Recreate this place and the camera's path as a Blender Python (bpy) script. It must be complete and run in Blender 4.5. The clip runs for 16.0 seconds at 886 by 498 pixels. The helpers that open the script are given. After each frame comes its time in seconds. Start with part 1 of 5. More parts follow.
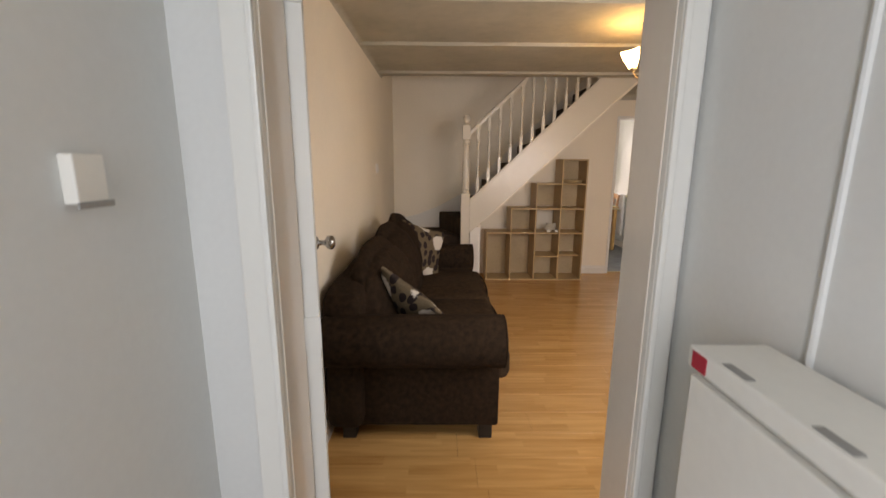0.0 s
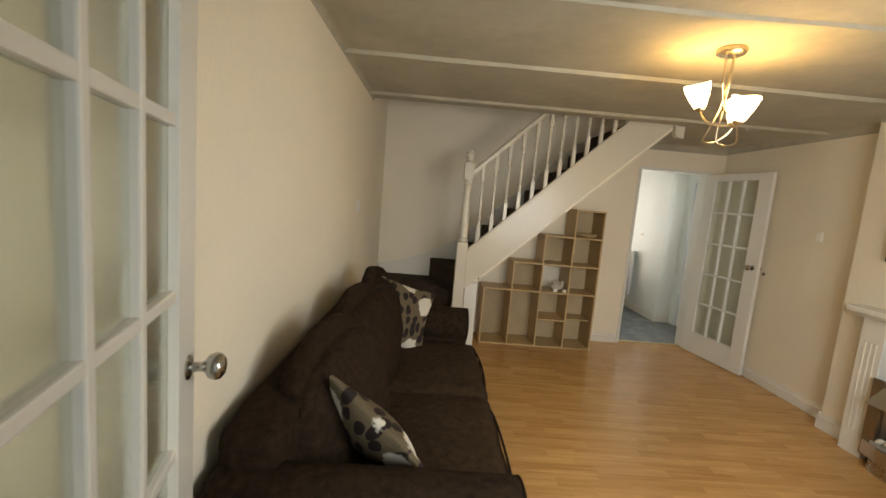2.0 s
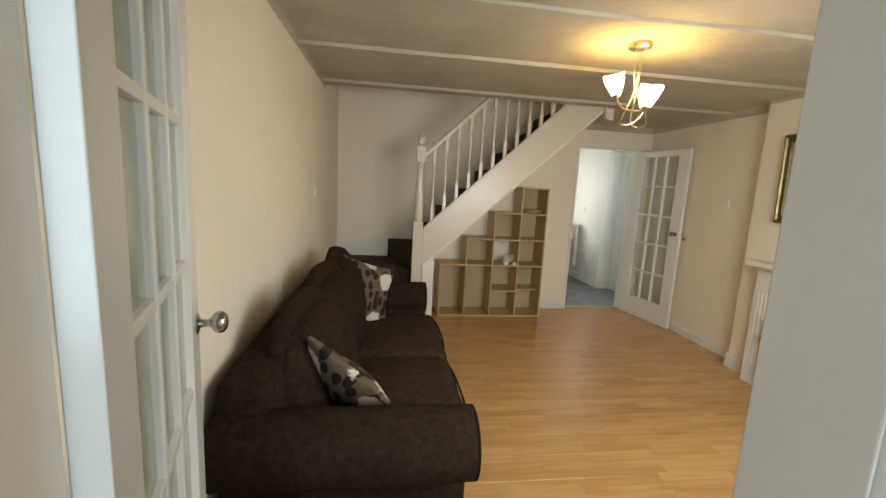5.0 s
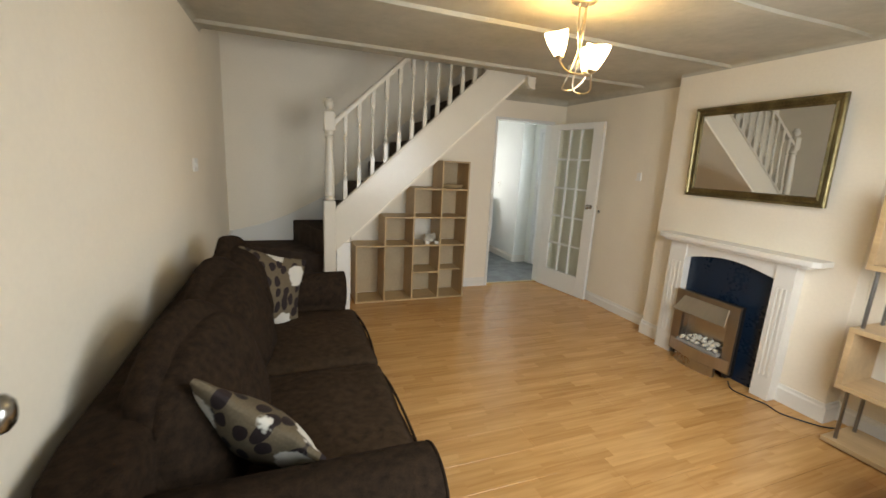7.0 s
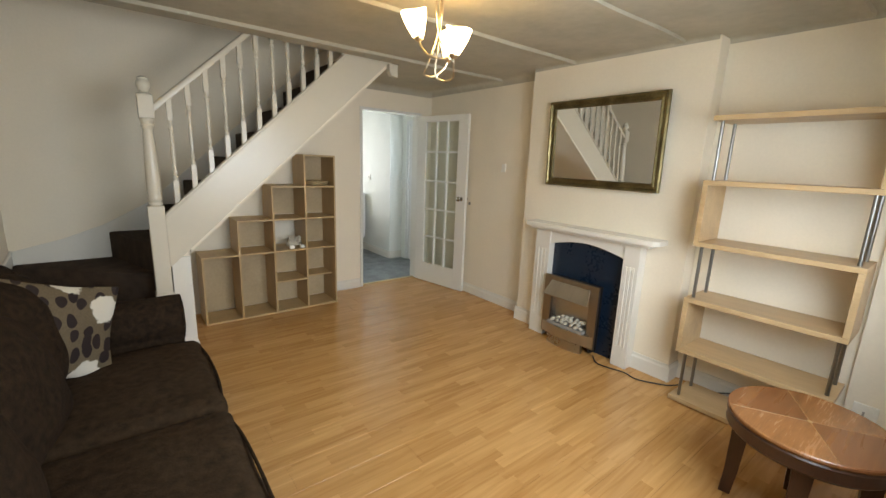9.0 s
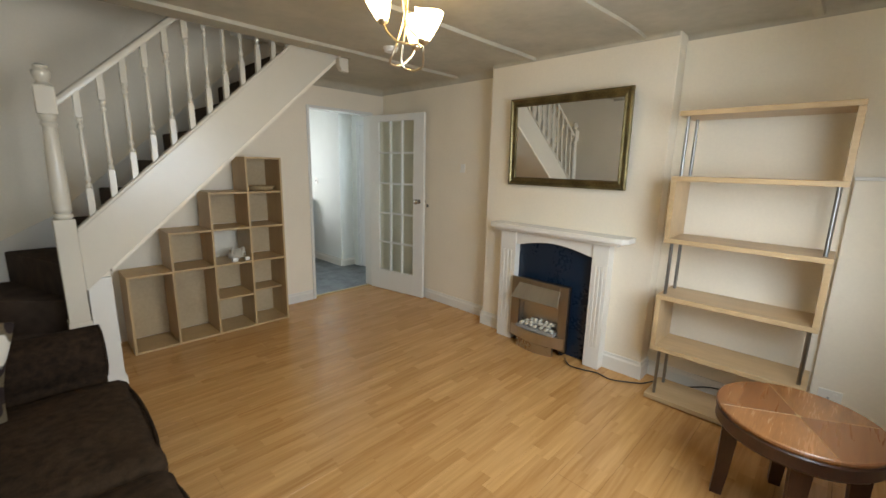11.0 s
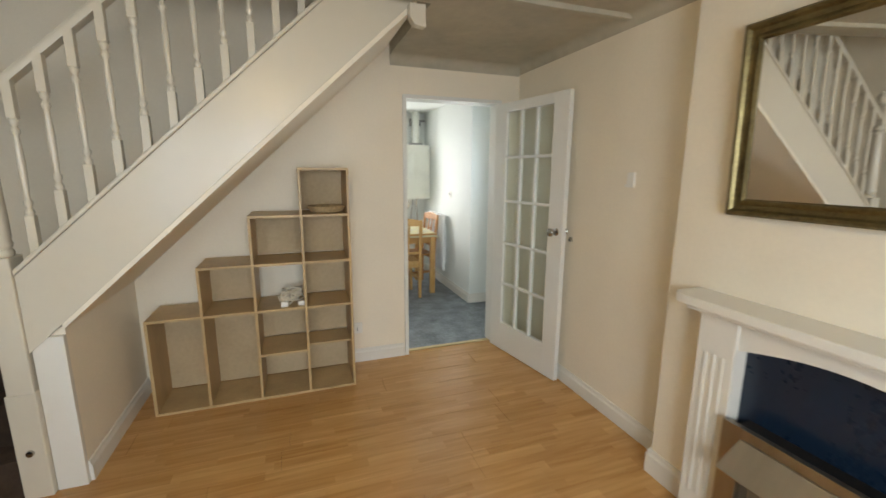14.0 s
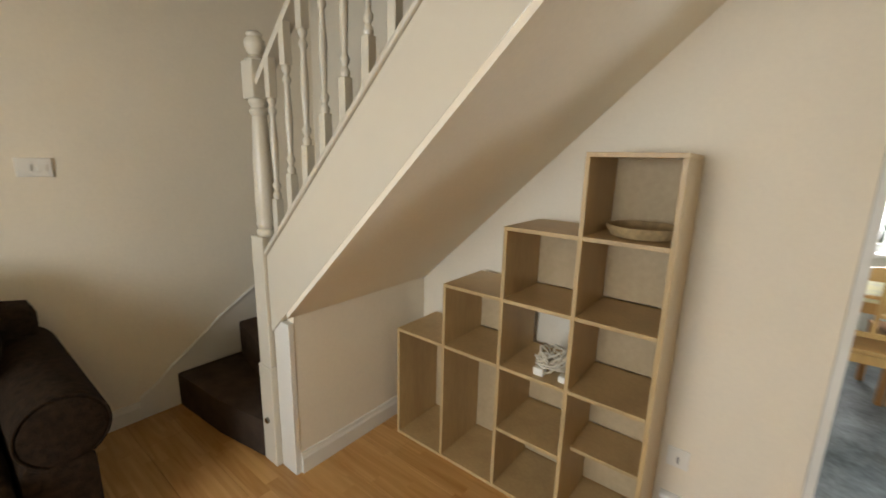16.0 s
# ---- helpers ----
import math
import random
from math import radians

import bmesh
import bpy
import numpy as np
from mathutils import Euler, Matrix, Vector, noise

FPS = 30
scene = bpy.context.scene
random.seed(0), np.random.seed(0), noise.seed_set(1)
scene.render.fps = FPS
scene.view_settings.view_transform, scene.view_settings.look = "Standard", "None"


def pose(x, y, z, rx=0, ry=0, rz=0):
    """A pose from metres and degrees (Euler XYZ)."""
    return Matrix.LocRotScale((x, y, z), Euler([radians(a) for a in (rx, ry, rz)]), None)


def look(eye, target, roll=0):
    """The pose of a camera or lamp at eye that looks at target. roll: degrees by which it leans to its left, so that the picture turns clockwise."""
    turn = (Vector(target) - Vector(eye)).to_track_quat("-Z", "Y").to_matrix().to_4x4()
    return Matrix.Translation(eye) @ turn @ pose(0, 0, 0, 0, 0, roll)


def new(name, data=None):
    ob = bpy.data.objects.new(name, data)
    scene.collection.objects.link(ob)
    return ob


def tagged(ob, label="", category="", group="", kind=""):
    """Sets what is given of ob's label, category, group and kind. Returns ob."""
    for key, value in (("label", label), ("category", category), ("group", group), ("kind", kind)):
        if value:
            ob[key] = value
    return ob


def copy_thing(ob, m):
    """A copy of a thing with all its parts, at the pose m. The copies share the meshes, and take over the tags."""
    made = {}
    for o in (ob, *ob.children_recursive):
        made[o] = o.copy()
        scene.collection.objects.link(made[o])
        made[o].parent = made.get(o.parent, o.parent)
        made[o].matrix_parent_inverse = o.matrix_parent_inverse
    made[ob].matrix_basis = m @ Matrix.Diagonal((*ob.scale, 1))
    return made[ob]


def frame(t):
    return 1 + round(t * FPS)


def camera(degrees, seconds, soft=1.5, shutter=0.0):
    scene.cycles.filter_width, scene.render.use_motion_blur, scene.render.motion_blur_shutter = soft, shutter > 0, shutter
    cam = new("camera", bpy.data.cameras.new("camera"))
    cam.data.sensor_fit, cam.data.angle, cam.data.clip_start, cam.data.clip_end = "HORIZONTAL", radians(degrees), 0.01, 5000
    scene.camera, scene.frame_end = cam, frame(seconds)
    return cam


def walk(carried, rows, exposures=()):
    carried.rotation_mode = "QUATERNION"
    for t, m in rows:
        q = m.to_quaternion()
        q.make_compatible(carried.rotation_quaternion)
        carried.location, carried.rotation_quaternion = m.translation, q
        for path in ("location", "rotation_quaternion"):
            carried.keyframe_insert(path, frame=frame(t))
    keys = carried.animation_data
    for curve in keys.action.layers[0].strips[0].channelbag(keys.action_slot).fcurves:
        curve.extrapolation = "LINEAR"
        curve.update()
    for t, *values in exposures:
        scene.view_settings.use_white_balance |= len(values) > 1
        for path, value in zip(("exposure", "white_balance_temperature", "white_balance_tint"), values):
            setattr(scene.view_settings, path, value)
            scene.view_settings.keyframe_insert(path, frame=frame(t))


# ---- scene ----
cam = camera(94.2, 16.0, shutter=0.3)
PATH = [
    (0, (0.226, -0.065, 1.402), (0.244, 1.896, 1.008), 0.3),
    (0.5, (0.215, 0.078, 1.505), (0.272, 2.049, 1.174), -0.9),
    (1, (0.215, 0.245, 1.508), (0.275, 2.221, 1.207), 2.6),
    (1.5, (0.172, 0.47, 1.496), (0.284, 2.437, 1.155), 4.2),
    (2, (0.221, 0.703, 1.488), (0.281, 2.688, 1.247), 4.8),
    (2.5, (0.235, 0.757, 1.488), (0.467, 2.725, 1.217), 3.7),
    (3, (0.209, 0.685, 1.494), (0.558, 2.639, 1.244), 2.0),
    (3.5, (0.181, 0.54, 1.505), (0.515, 2.492, 1.225), 2.4),
    (4, (0.211, 0.449, 1.496), (0.469, 2.411, 1.209), 3.0),
    (6.5, (0.195, 0.683, 1.472), (0.685, 2.584, 1.088), 2.7),
    (7, (0.172, 0.856, 1.471), (0.876, 2.683, 1.062), 3.0),
    (7.5, (0.2, 0.991, 1.477), (1.13, 2.714, 1.068), 3.0),
    (8, (0.281, 1.033, 1.479), (1.381, 2.653, 1.074), 2.6),
    (8.5, (0.315, 1.042, 1.48), (1.495, 2.604, 1.069), 2.3),
    (11, (0.36, 1.287, 1.457), (1.761, 2.657, 1.061), 1.3),
    (11.5, (0.46, 1.408, 1.477), (2.013, 2.598, 1.06), 1.3),
    (12, (0.673, 1.526, 1.466), (2.187, 2.764, 1.047), 1.3),
    (12.5, (0.86, 1.661, 1.462), (2.245, 3.048, 1.063), 0.9),
    (13, (1.08, 1.84, 1.477), (2.289, 3.389, 1.108), 0.2),
    (13.5, (1.41, 2.004, 1.467), (2.397, 3.706, 1.109), -0.1),
    (14, (1.686, 2.225, 1.476), (2.345, 4.077, 1.105), 0.3),
    (14.5, (1.9, 2.547, 1.47), (2.166, 4.492, 1.086), -0.3),
    (15, (2.097, 2.855, 1.442), (1.904, 4.805, 1.042), 0.6),
    (15.5, (2.183, 3.174, 1.437), (1.49, 5.001, 1.011), 0.9),
    (16, (2.212, 3.518, 1.459), (1.004, 5.054, 1.033), 1.4),
]
EXPOSURES = [(0, -0.66, 9300, 33), (0.5, -0.78, 9300, 31), (1.0, -0.80, 9400, 26), (1.5, -0.86, 9700, 24), (2.0, -0.57, 8900, 19), (3.0, -0.48, 8000, 17), (4.0, -0.52, 8300, 18), (7.0, -0.26, 7700, 18), (8.5, -0.26, 7600, 16), (11.0, -0.40, 7200, 16), (11.5, -0.52, 7300, 16), (12.0, -0.40, 7100, 16), (12.5, -0.28, 7300, 16), (14.0, -0.19, 7500, 16), (15.0, -0.14, 7400, 14), (16, -0.08, 7700, 17)]
walk(cam, [(t, look(eye, target, roll)) for t, eye, target, roll in PATH], EXPOSURES)

# ---- world, daylight and lamps ----
world = bpy.data.worlds.new("sky")
scene.world = world
world.use_nodes = True
wn = world.node_tree.nodes
sky = wn.new("ShaderNodeTexSky")
sky.sky_type, sky.sun_disc = "NISHITA", False
sky.sun_elevation, sky.sun_rotation = radians(35), radians(200)
world.node_tree.links.new(sky.outputs[0], wn["Background"].inputs[0])
wn["Background"].inputs[1].default_value = 0.12


def area(name, m, width, height, watts, colour):
    data = bpy.data.lights.new(name, "AREA")
    data.shape, data.size, data.size_y, data.energy, data.color = "RECTANGLE", width, height, watts, colour
    ob = new(name, data)
    ob.matrix_world = m
    return ob


DAY = (0.80, 0.91, 1.0)
WARM = (1.0, 0.79, 0.36)
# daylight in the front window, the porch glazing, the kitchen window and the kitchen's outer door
area("front_window_daylight", look((1.68, 0.82, 1.47), (1.52, 2.42, 0.26)), 1.30, 1.05, 81, (0.66, 0.84, 1.0))
area("porch_daylight", look((-0.05, -1.16, 1.45), (0.75, 0.1, 1.25)), 0.40, 1.60, 36, (0.50, 0.75, 1.0))
area("kitchen_window_daylight", look((2.76, 8.12, 1.45), (2.66, 5.6, 0.75)), 0.36, 1.10, 32, DAY)
area("kitchen_door_daylight", look((3.95, 5.90, 1.50), (2.0, 5.9, 1.0)), 0.60, 1.00, 22, (0.62, 0.82, 1.0))
# warm fill lamp added to brighten the stairwell; its source is unseen
area("stairwell_fill", look((3.44, 4.83, 3.27), (0.3, 4.9, 2.6)), 0.7, 0.9, 2.2, (1.0, 0.90, 0.72))

# ---- helpers ----
ORIGIN = {}


def thing(name, loc, label, category, group="", kind=""):
    """An empty at the base of a thing, which carries its parts."""
    ob = new(name)
    ob.location = loc
    ob.empty_display_size = 0.1
    ORIGIN[ob.name] = Vector(loc)
    return tagged(ob, label, category, group, kind)


def part(name, bm, material, parent=None, label="", smooth=False):
    """Link a bmesh, given in world metres, as one mesh object under a thing or part."""
    me = bpy.data.meshes.new(name)
    base = ORIGIN.get(parent.name, Vector()) if parent else Vector()
    if parent:
        bmesh.ops.translate(bm, verts=bm.verts, vec=-base)
    bmesh.ops.recalc_face_normals(bm, faces=bm.faces)
    bm.to_mesh(me)
    bm.free()
    me.materials.append(material)
    if smooth:
        for p in me.polygons:
            p.use_smooth = True
        me.set_sharp_from_angle(angle=radians(40))
    ob = new(name, me)
    if parent:
        ob.parent = parent
        ORIGIN[ob.name] = base
    if label:
        tagged(ob, label)
    return ob


def solid(name, bm, material, label, category, group="", kind="", smooth=False):
    """A top-level thing made of one mesh, its origin at its base."""
    vs = [v.co for v in bm.verts]
    base = Vector((sum(v.x for v in vs) / len(vs), sum(v.y for v in vs) / len(vs), min(v.z for v in vs)))
    bmesh.ops.translate(bm, verts=bm.verts, vec=-base)
    ob = part(name, bm, material, None, "", smooth)
    ob.location = base
    ORIGIN[ob.name] = base
    return tagged(ob, label, category, group, kind)


def boxes(*dims, bevel=0.0, seg=2):
    """A bmesh of boxes (x0, x1, y0, y1, z0, z1)."""
    bm = bmesh.new()
    for x0, x1, y0, y1, z0, z1 in dims:
        m = Matrix.Translation(((x0 + x1) / 2, (y0 + y1) / 2, (z0 + z1) / 2)) @ Matrix.Diagonal((abs(x1 - x0), abs(y1 - y0), abs(z1 - z0), 1))
        bmesh.ops.create_cube(bm, size=1, matrix=m)
    if bevel:
        bmesh.ops.bevel(bm, geom=bm.edges[:], offset=bevel, segments=seg, affect="EDGES", profile=0.6)
    return bm


def prism(points, axis, a, b, bevel=0.0):
    """A polygon of (u, v) swept along an axis from a to b. axis x: (y, z); y: (x, z); z: (x, y)."""
    bm = bmesh.new()

    def at(u, v, w):
        return {"x": (w, u, v), "y": (u, w, v), "z": (u, v, w)}[axis]
    lo = [bm.verts.new(at(u, v, a)) for u, v in points]
    hi = [bm.verts.new(at(u, v, b)) for u, v in points]
    n = len(points)
    bm.faces.new(lo)
    bm.faces.new(hi[::-1])
    for i in range(n):
        bm.faces.new((lo[i], hi[i], hi[(i + 1) % n], lo[(i + 1) % n]))
    bmesh.ops.recalc_face_normals(bm, faces=bm.faces)
    if bevel:
        bmesh.ops.bevel(bm, geom=bm.edges[:], offset=bevel, segments=2, affect="EDGES", profile=0.6)
    return bm


def lathe(profile, cx=0, cy=0, seg=18, bm=None, m=None):
    """A turned shape from (radius, height) pairs about a vertical axis, closed at both ends."""
    bm = bm or bmesh.new()
    m = m or Matrix.Translation((cx, cy, 0))
    rings = []
    for r, z in profile:
        rings.append([bm.verts.new(m @ Vector((r * math.cos(2 * math.pi * k / seg), r * math.sin(2 * math.pi * k / seg), z))) for k in range(seg)])
    for a, b in zip(rings, rings[1:]):
        for k in range(seg):
            bm.faces.new((a[k], a[(k + 1) % seg], b[(k + 1) % seg], b[k]))
    bm.faces.new(rings[0][::-1])
    bm.faces.new(rings[-1])
    return bm


def tube(points, radius, seg=8, bm=None):
    """A round bar or cable along a line of points."""
    bm = bm or bmesh.new()
    pts = [Vector(p) for p in points]
    rings, side = [], None
    for i, p in enumerate(pts):
        d = (pts[min(i + 1, len(pts) - 1)] - pts[max(i - 1, 0)]).normalized()
        if side is None:
            side = d.orthogonal().normalized()
        side = (side - d * side.dot(d)).normalized()
        up = d.cross(side)
        rings.append([bm.verts.new(p + radius * (side * math.cos(2 * math.pi * k / seg) + up * math.sin(2 * math.pi * k / seg))) for k in range(seg)])
    for a, b in zip(rings, rings[1:]):
        for k in range(seg):
            bm.faces.new((a[k], a[(k + 1) % seg], b[(k + 1) % seg], b[k]))
    bm.faces.new(rings[0][::-1])
    bm.faces.new(rings[-1])
    return bm


def spline(points, n=8):
    """Points of a smooth line through the given ones."""
    pts = [Vector(p) for p in points]
    out = []
    for i in range(len(pts) - 1):
        p0, p1, p2, p3 = pts[max(i - 1, 0)], pts[i], pts[i + 1], pts[min(i + 2, len(pts) - 1)]
        for k in range(n):
            t = k / n
            out.append(0.5 * ((2 * p1) + (p2 - p0) * t + (2 * p0 - 5 * p1 + 4 * p2 - p3) * t * t + (3 * p1 - p0 - 3 * p2 + p3) * t ** 3))
    return out + [pts[-1]]


def pad(size, radius, puff, m, cuts=14, wrinkle=0.006, seed=0.0, power=2.0, slump=0.0):
    """A stuffed cushion: a rounded block whose faces swell, with soft folds."""
    bm = bmesh.new()
    bmesh.ops.create_cube(bm, size=2)
    bmesh.ops.subdivide_edges(bm, edges=bm.edges[:], cuts=cuts, use_grid_fill=True)
    half = Vector(size) / 2
    for v in bm.verts:
        u = Vector(v.co)
        p = Vector((u.x * half.x, u.y * half.y, u.z * half.z))
        core = Vector([max(-h + radius, min(h - radius, c)) for c, h in zip(p, half)])
        d = p - core
        p = core + d.normalized() * radius if d.length > 1e-6 else p
        for k in range(3):
            o = [j for j in range(3) if j != k]
            p[k] += puff[k] * u[k] * (1 - abs(u[o[0]]) ** power) * (1 - abs(u[o[1]]) ** power)
        p.z -= slump * abs(u.y) ** 2.6 * max(0, u.z + 0.2)
        p.y *= 1 - 0.6 * slump * max(0, u.z) ** 2
        n = noise.noise_vector(p * 7 + Vector((seed, 0, 0)))
        v.co = m @ (p + n * wrinkle)
    return bm


# ---- materials ----
def material(name, colour, rough=0.5, metal=0.0, var=0.06, scale=3.0, fine=60.0, bump=0.05, tint=None, coat=0.0, stretch=(1, 1, 1), random_shade=0.0, rough_var=0.08, spec=0.5, sheen=0.0):
    """A surface with broad and fine variation in colour and gloss, and fine relief, at world size."""
    ma = bpy.data.materials.new(name)
    ma.use_nodes = True
    nt = ma.node_tree
    ns, lk = nt.nodes, nt.links
    bsdf = ns["Principled BSDF"]
    geo = ns.new("ShaderNodeNewGeometry")
    mp = ns.new("ShaderNodeMapping")
    mp.inputs["Scale"].default_value = stretch
    lk.new(geo.outputs["Position"], mp.inputs["Vector"])
    broad = ns.new("ShaderNodeTexNoise")
    broad.inputs["Scale"].default_value, broad.inputs["Detail"].default_value = scale, 5
    small = ns.new("ShaderNodeTexNoise")
    small.inputs["Scale"].default_value, small.inputs["Detail"].default_value = fine, 4
    for n in (broad, small):
        lk.new(mp.outputs[0], n.inputs["Vector"])
    both = ns.new("ShaderNodeMath")
    both.operation = "MULTIPLY_ADD"
    both.inputs[1].default_value = 0.65
    half = ns.new("ShaderNodeMath")
    half.operation = "MULTIPLY"
    half.inputs[1].default_value = 0.35
    lk.new(small.outputs[0], half.inputs[0])
    lk.new(broad.outputs[0], both.inputs[0])
    lk.new(half.outputs[0], both.inputs[2])
    value = both.outputs[0]
    if random_shade:
        info = ns.new("ShaderNodeObjectInfo")
        add = ns.new("ShaderNodeMath")
        add.operation = "MULTIPLY_ADD"
        add.inputs[1].default_value = random_shade
        lk.new(info.outputs["Random"], add.inputs[0])
        lk.new(value, add.inputs[2])
        value = add.outputs[0]
    ramp = ns.new("ShaderNodeValToRGB")
    c = Vector(colour)
    t = Vector(tint) if tint else c
    ramp.color_ramp.elements[0].position, ramp.color_ramp.elements[1].position = 0.3, 0.7 + random_shade
    ramp.color_ramp.elements[0].color = (*(t * (1 - var)), 1)
    ramp.color_ramp.elements[1].color = (*[min(1, k * (1 + var)) for k in c], 1)
    lk.new(value, ramp.inputs[0])
    lk.new(ramp.outputs[0], bsdf.inputs["Base Color"])
    rr = ns.new("ShaderNodeMapRange")
    rr.inputs[3].default_value, rr.inputs[4].default_value = max(0.02, rough - rough_var), min(1, rough + rough_var)
    lk.new(value, rr.inputs[0])
    lk.new(rr.outputs[0], bsdf.inputs["Roughness"])
    bsdf.inputs["Metallic"].default_value = metal
    bsdf.inputs["Specular IOR Level"].default_value, bsdf.inputs["Sheen Weight"].default_value = spec, sheen
    bsdf.inputs["Coat Weight"].default_value = coat
    if bump:
        bp = ns.new("ShaderNodeBump")
        bp.inputs["Strength"].default_value, bp.inputs["Distance"].default_value = bump, 0.01
        lk.new(value, bp.inputs["Height"])
        lk.new(bp.outputs[0], bsdf.inputs["Normal"])
    return ma


def wood_strip(name, light, dark, rough, strip, length, along=0):
    """Laminate in narrow strips: each strip and each stave along it has its own tone, with drawn-out grain."""
    ma = bpy.data.materials.new(name)
    ma.use_nodes = True
    nt = ma.node_tree
    ns, lk = nt.nodes, nt.links
    bsdf = ns["Principled BSDF"]
    geo = ns.new("ShaderNodeNewGeometry")
    sep = ns.new("ShaderNodeSeparateXYZ")
    lk.new(geo.outputs["Position"], sep.inputs[0])

    def op(kind, a, b=None, c=None):
        n = ns.new("ShaderNodeMath")
        n.operation = kind
        for i, v in enumerate((a, b, c)):
            if v is None:
                continue
            if isinstance(v, (int, float)):
                n.inputs[i].default_value = v
            else:
                lk.new(v, n.inputs[i])
        return n.outputs[0]
    lng, crs = (sep.outputs[0], sep.outputs[1]) if along == 0 else (sep.outputs[1], sep.outputs[0])
    row = op("FLOOR", op("DIVIDE", crs, strip))
    w1 = ns.new("ShaderNodeTexWhiteNoise")
    w1.noise_dimensions = "1D"
    lk.new(row, w1.inputs["W"])
    cell = op("FLOOR", op("ADD", op("DIVIDE", lng, length), op("MULTIPLY", w1.outputs["Value"], 7.3)))
    comb = ns.new("ShaderNodeCombineXYZ")
    lk.new(row, comb.inputs[0])
    lk.new(cell, comb.inputs[1])
    w2 = ns.new("ShaderNodeTexWhiteNoise")
    w2.noise_dimensions = "2D"
    lk.new(comb.outputs[0], w2.inputs["Vector"])
    shift = ns.new("ShaderNodeCombineXYZ")
    lk.new(op("MULTIPLY", lng, 2.2), shift.inputs[0])
    lk.new(op("MULTIPLY", crs, 30.0), shift.inputs[1])
    lk.new(op("MULTIPLY", w2.outputs["Value"], 31.0), shift.inputs[2])
    grain = ns.new("ShaderNodeTexNoise")
    grain.inputs["Scale"].default_value, grain.inputs["Detail"].default_value, grain.inputs["Distortion"].default_value = 1.0, 7, 0.6
    lk.new(shift.outputs[0], grain.inputs["Vector"])
    tone = op("ADD", op("MULTIPLY", w2.outputs["Value"], 0.20), op("MULTIPLY", grain.outputs[0], 0.72))
    ramp = ns.new("ShaderNodeValToRGB")
    ramp.color_ramp.elements[0].position, ramp.color_ramp.elements[1].position = 0.25, 0.80
    ramp.color_ramp.elements[0].color, ramp.color_ramp.elements[1].color = (*dark, 1), (*light, 1)
    lk.new(tone, ramp.inputs[0])
    lk.new(ramp.outputs[0], bsdf.inputs["Base Color"])
    rr = ns.new("ShaderNodeMapRange")
    rr.inputs[3].default_value, rr.inputs[4].default_value = rough + 0.1, rough - 0.05
    lk.new(grain.outputs[0], rr.inputs[0])
    lk.new(rr.outputs[0], bsdf.inputs["Roughness"])
    bp = ns.new("ShaderNodeBump")
    bp.inputs["Strength"].default_value, bp.inputs["Distance"].default_value = 0.04, 0.004
    lk.new(grain.outputs[0], bp.inputs["Height"])
    lk.new(bp.outputs[0], bsdf.inputs["Normal"])
    return ma


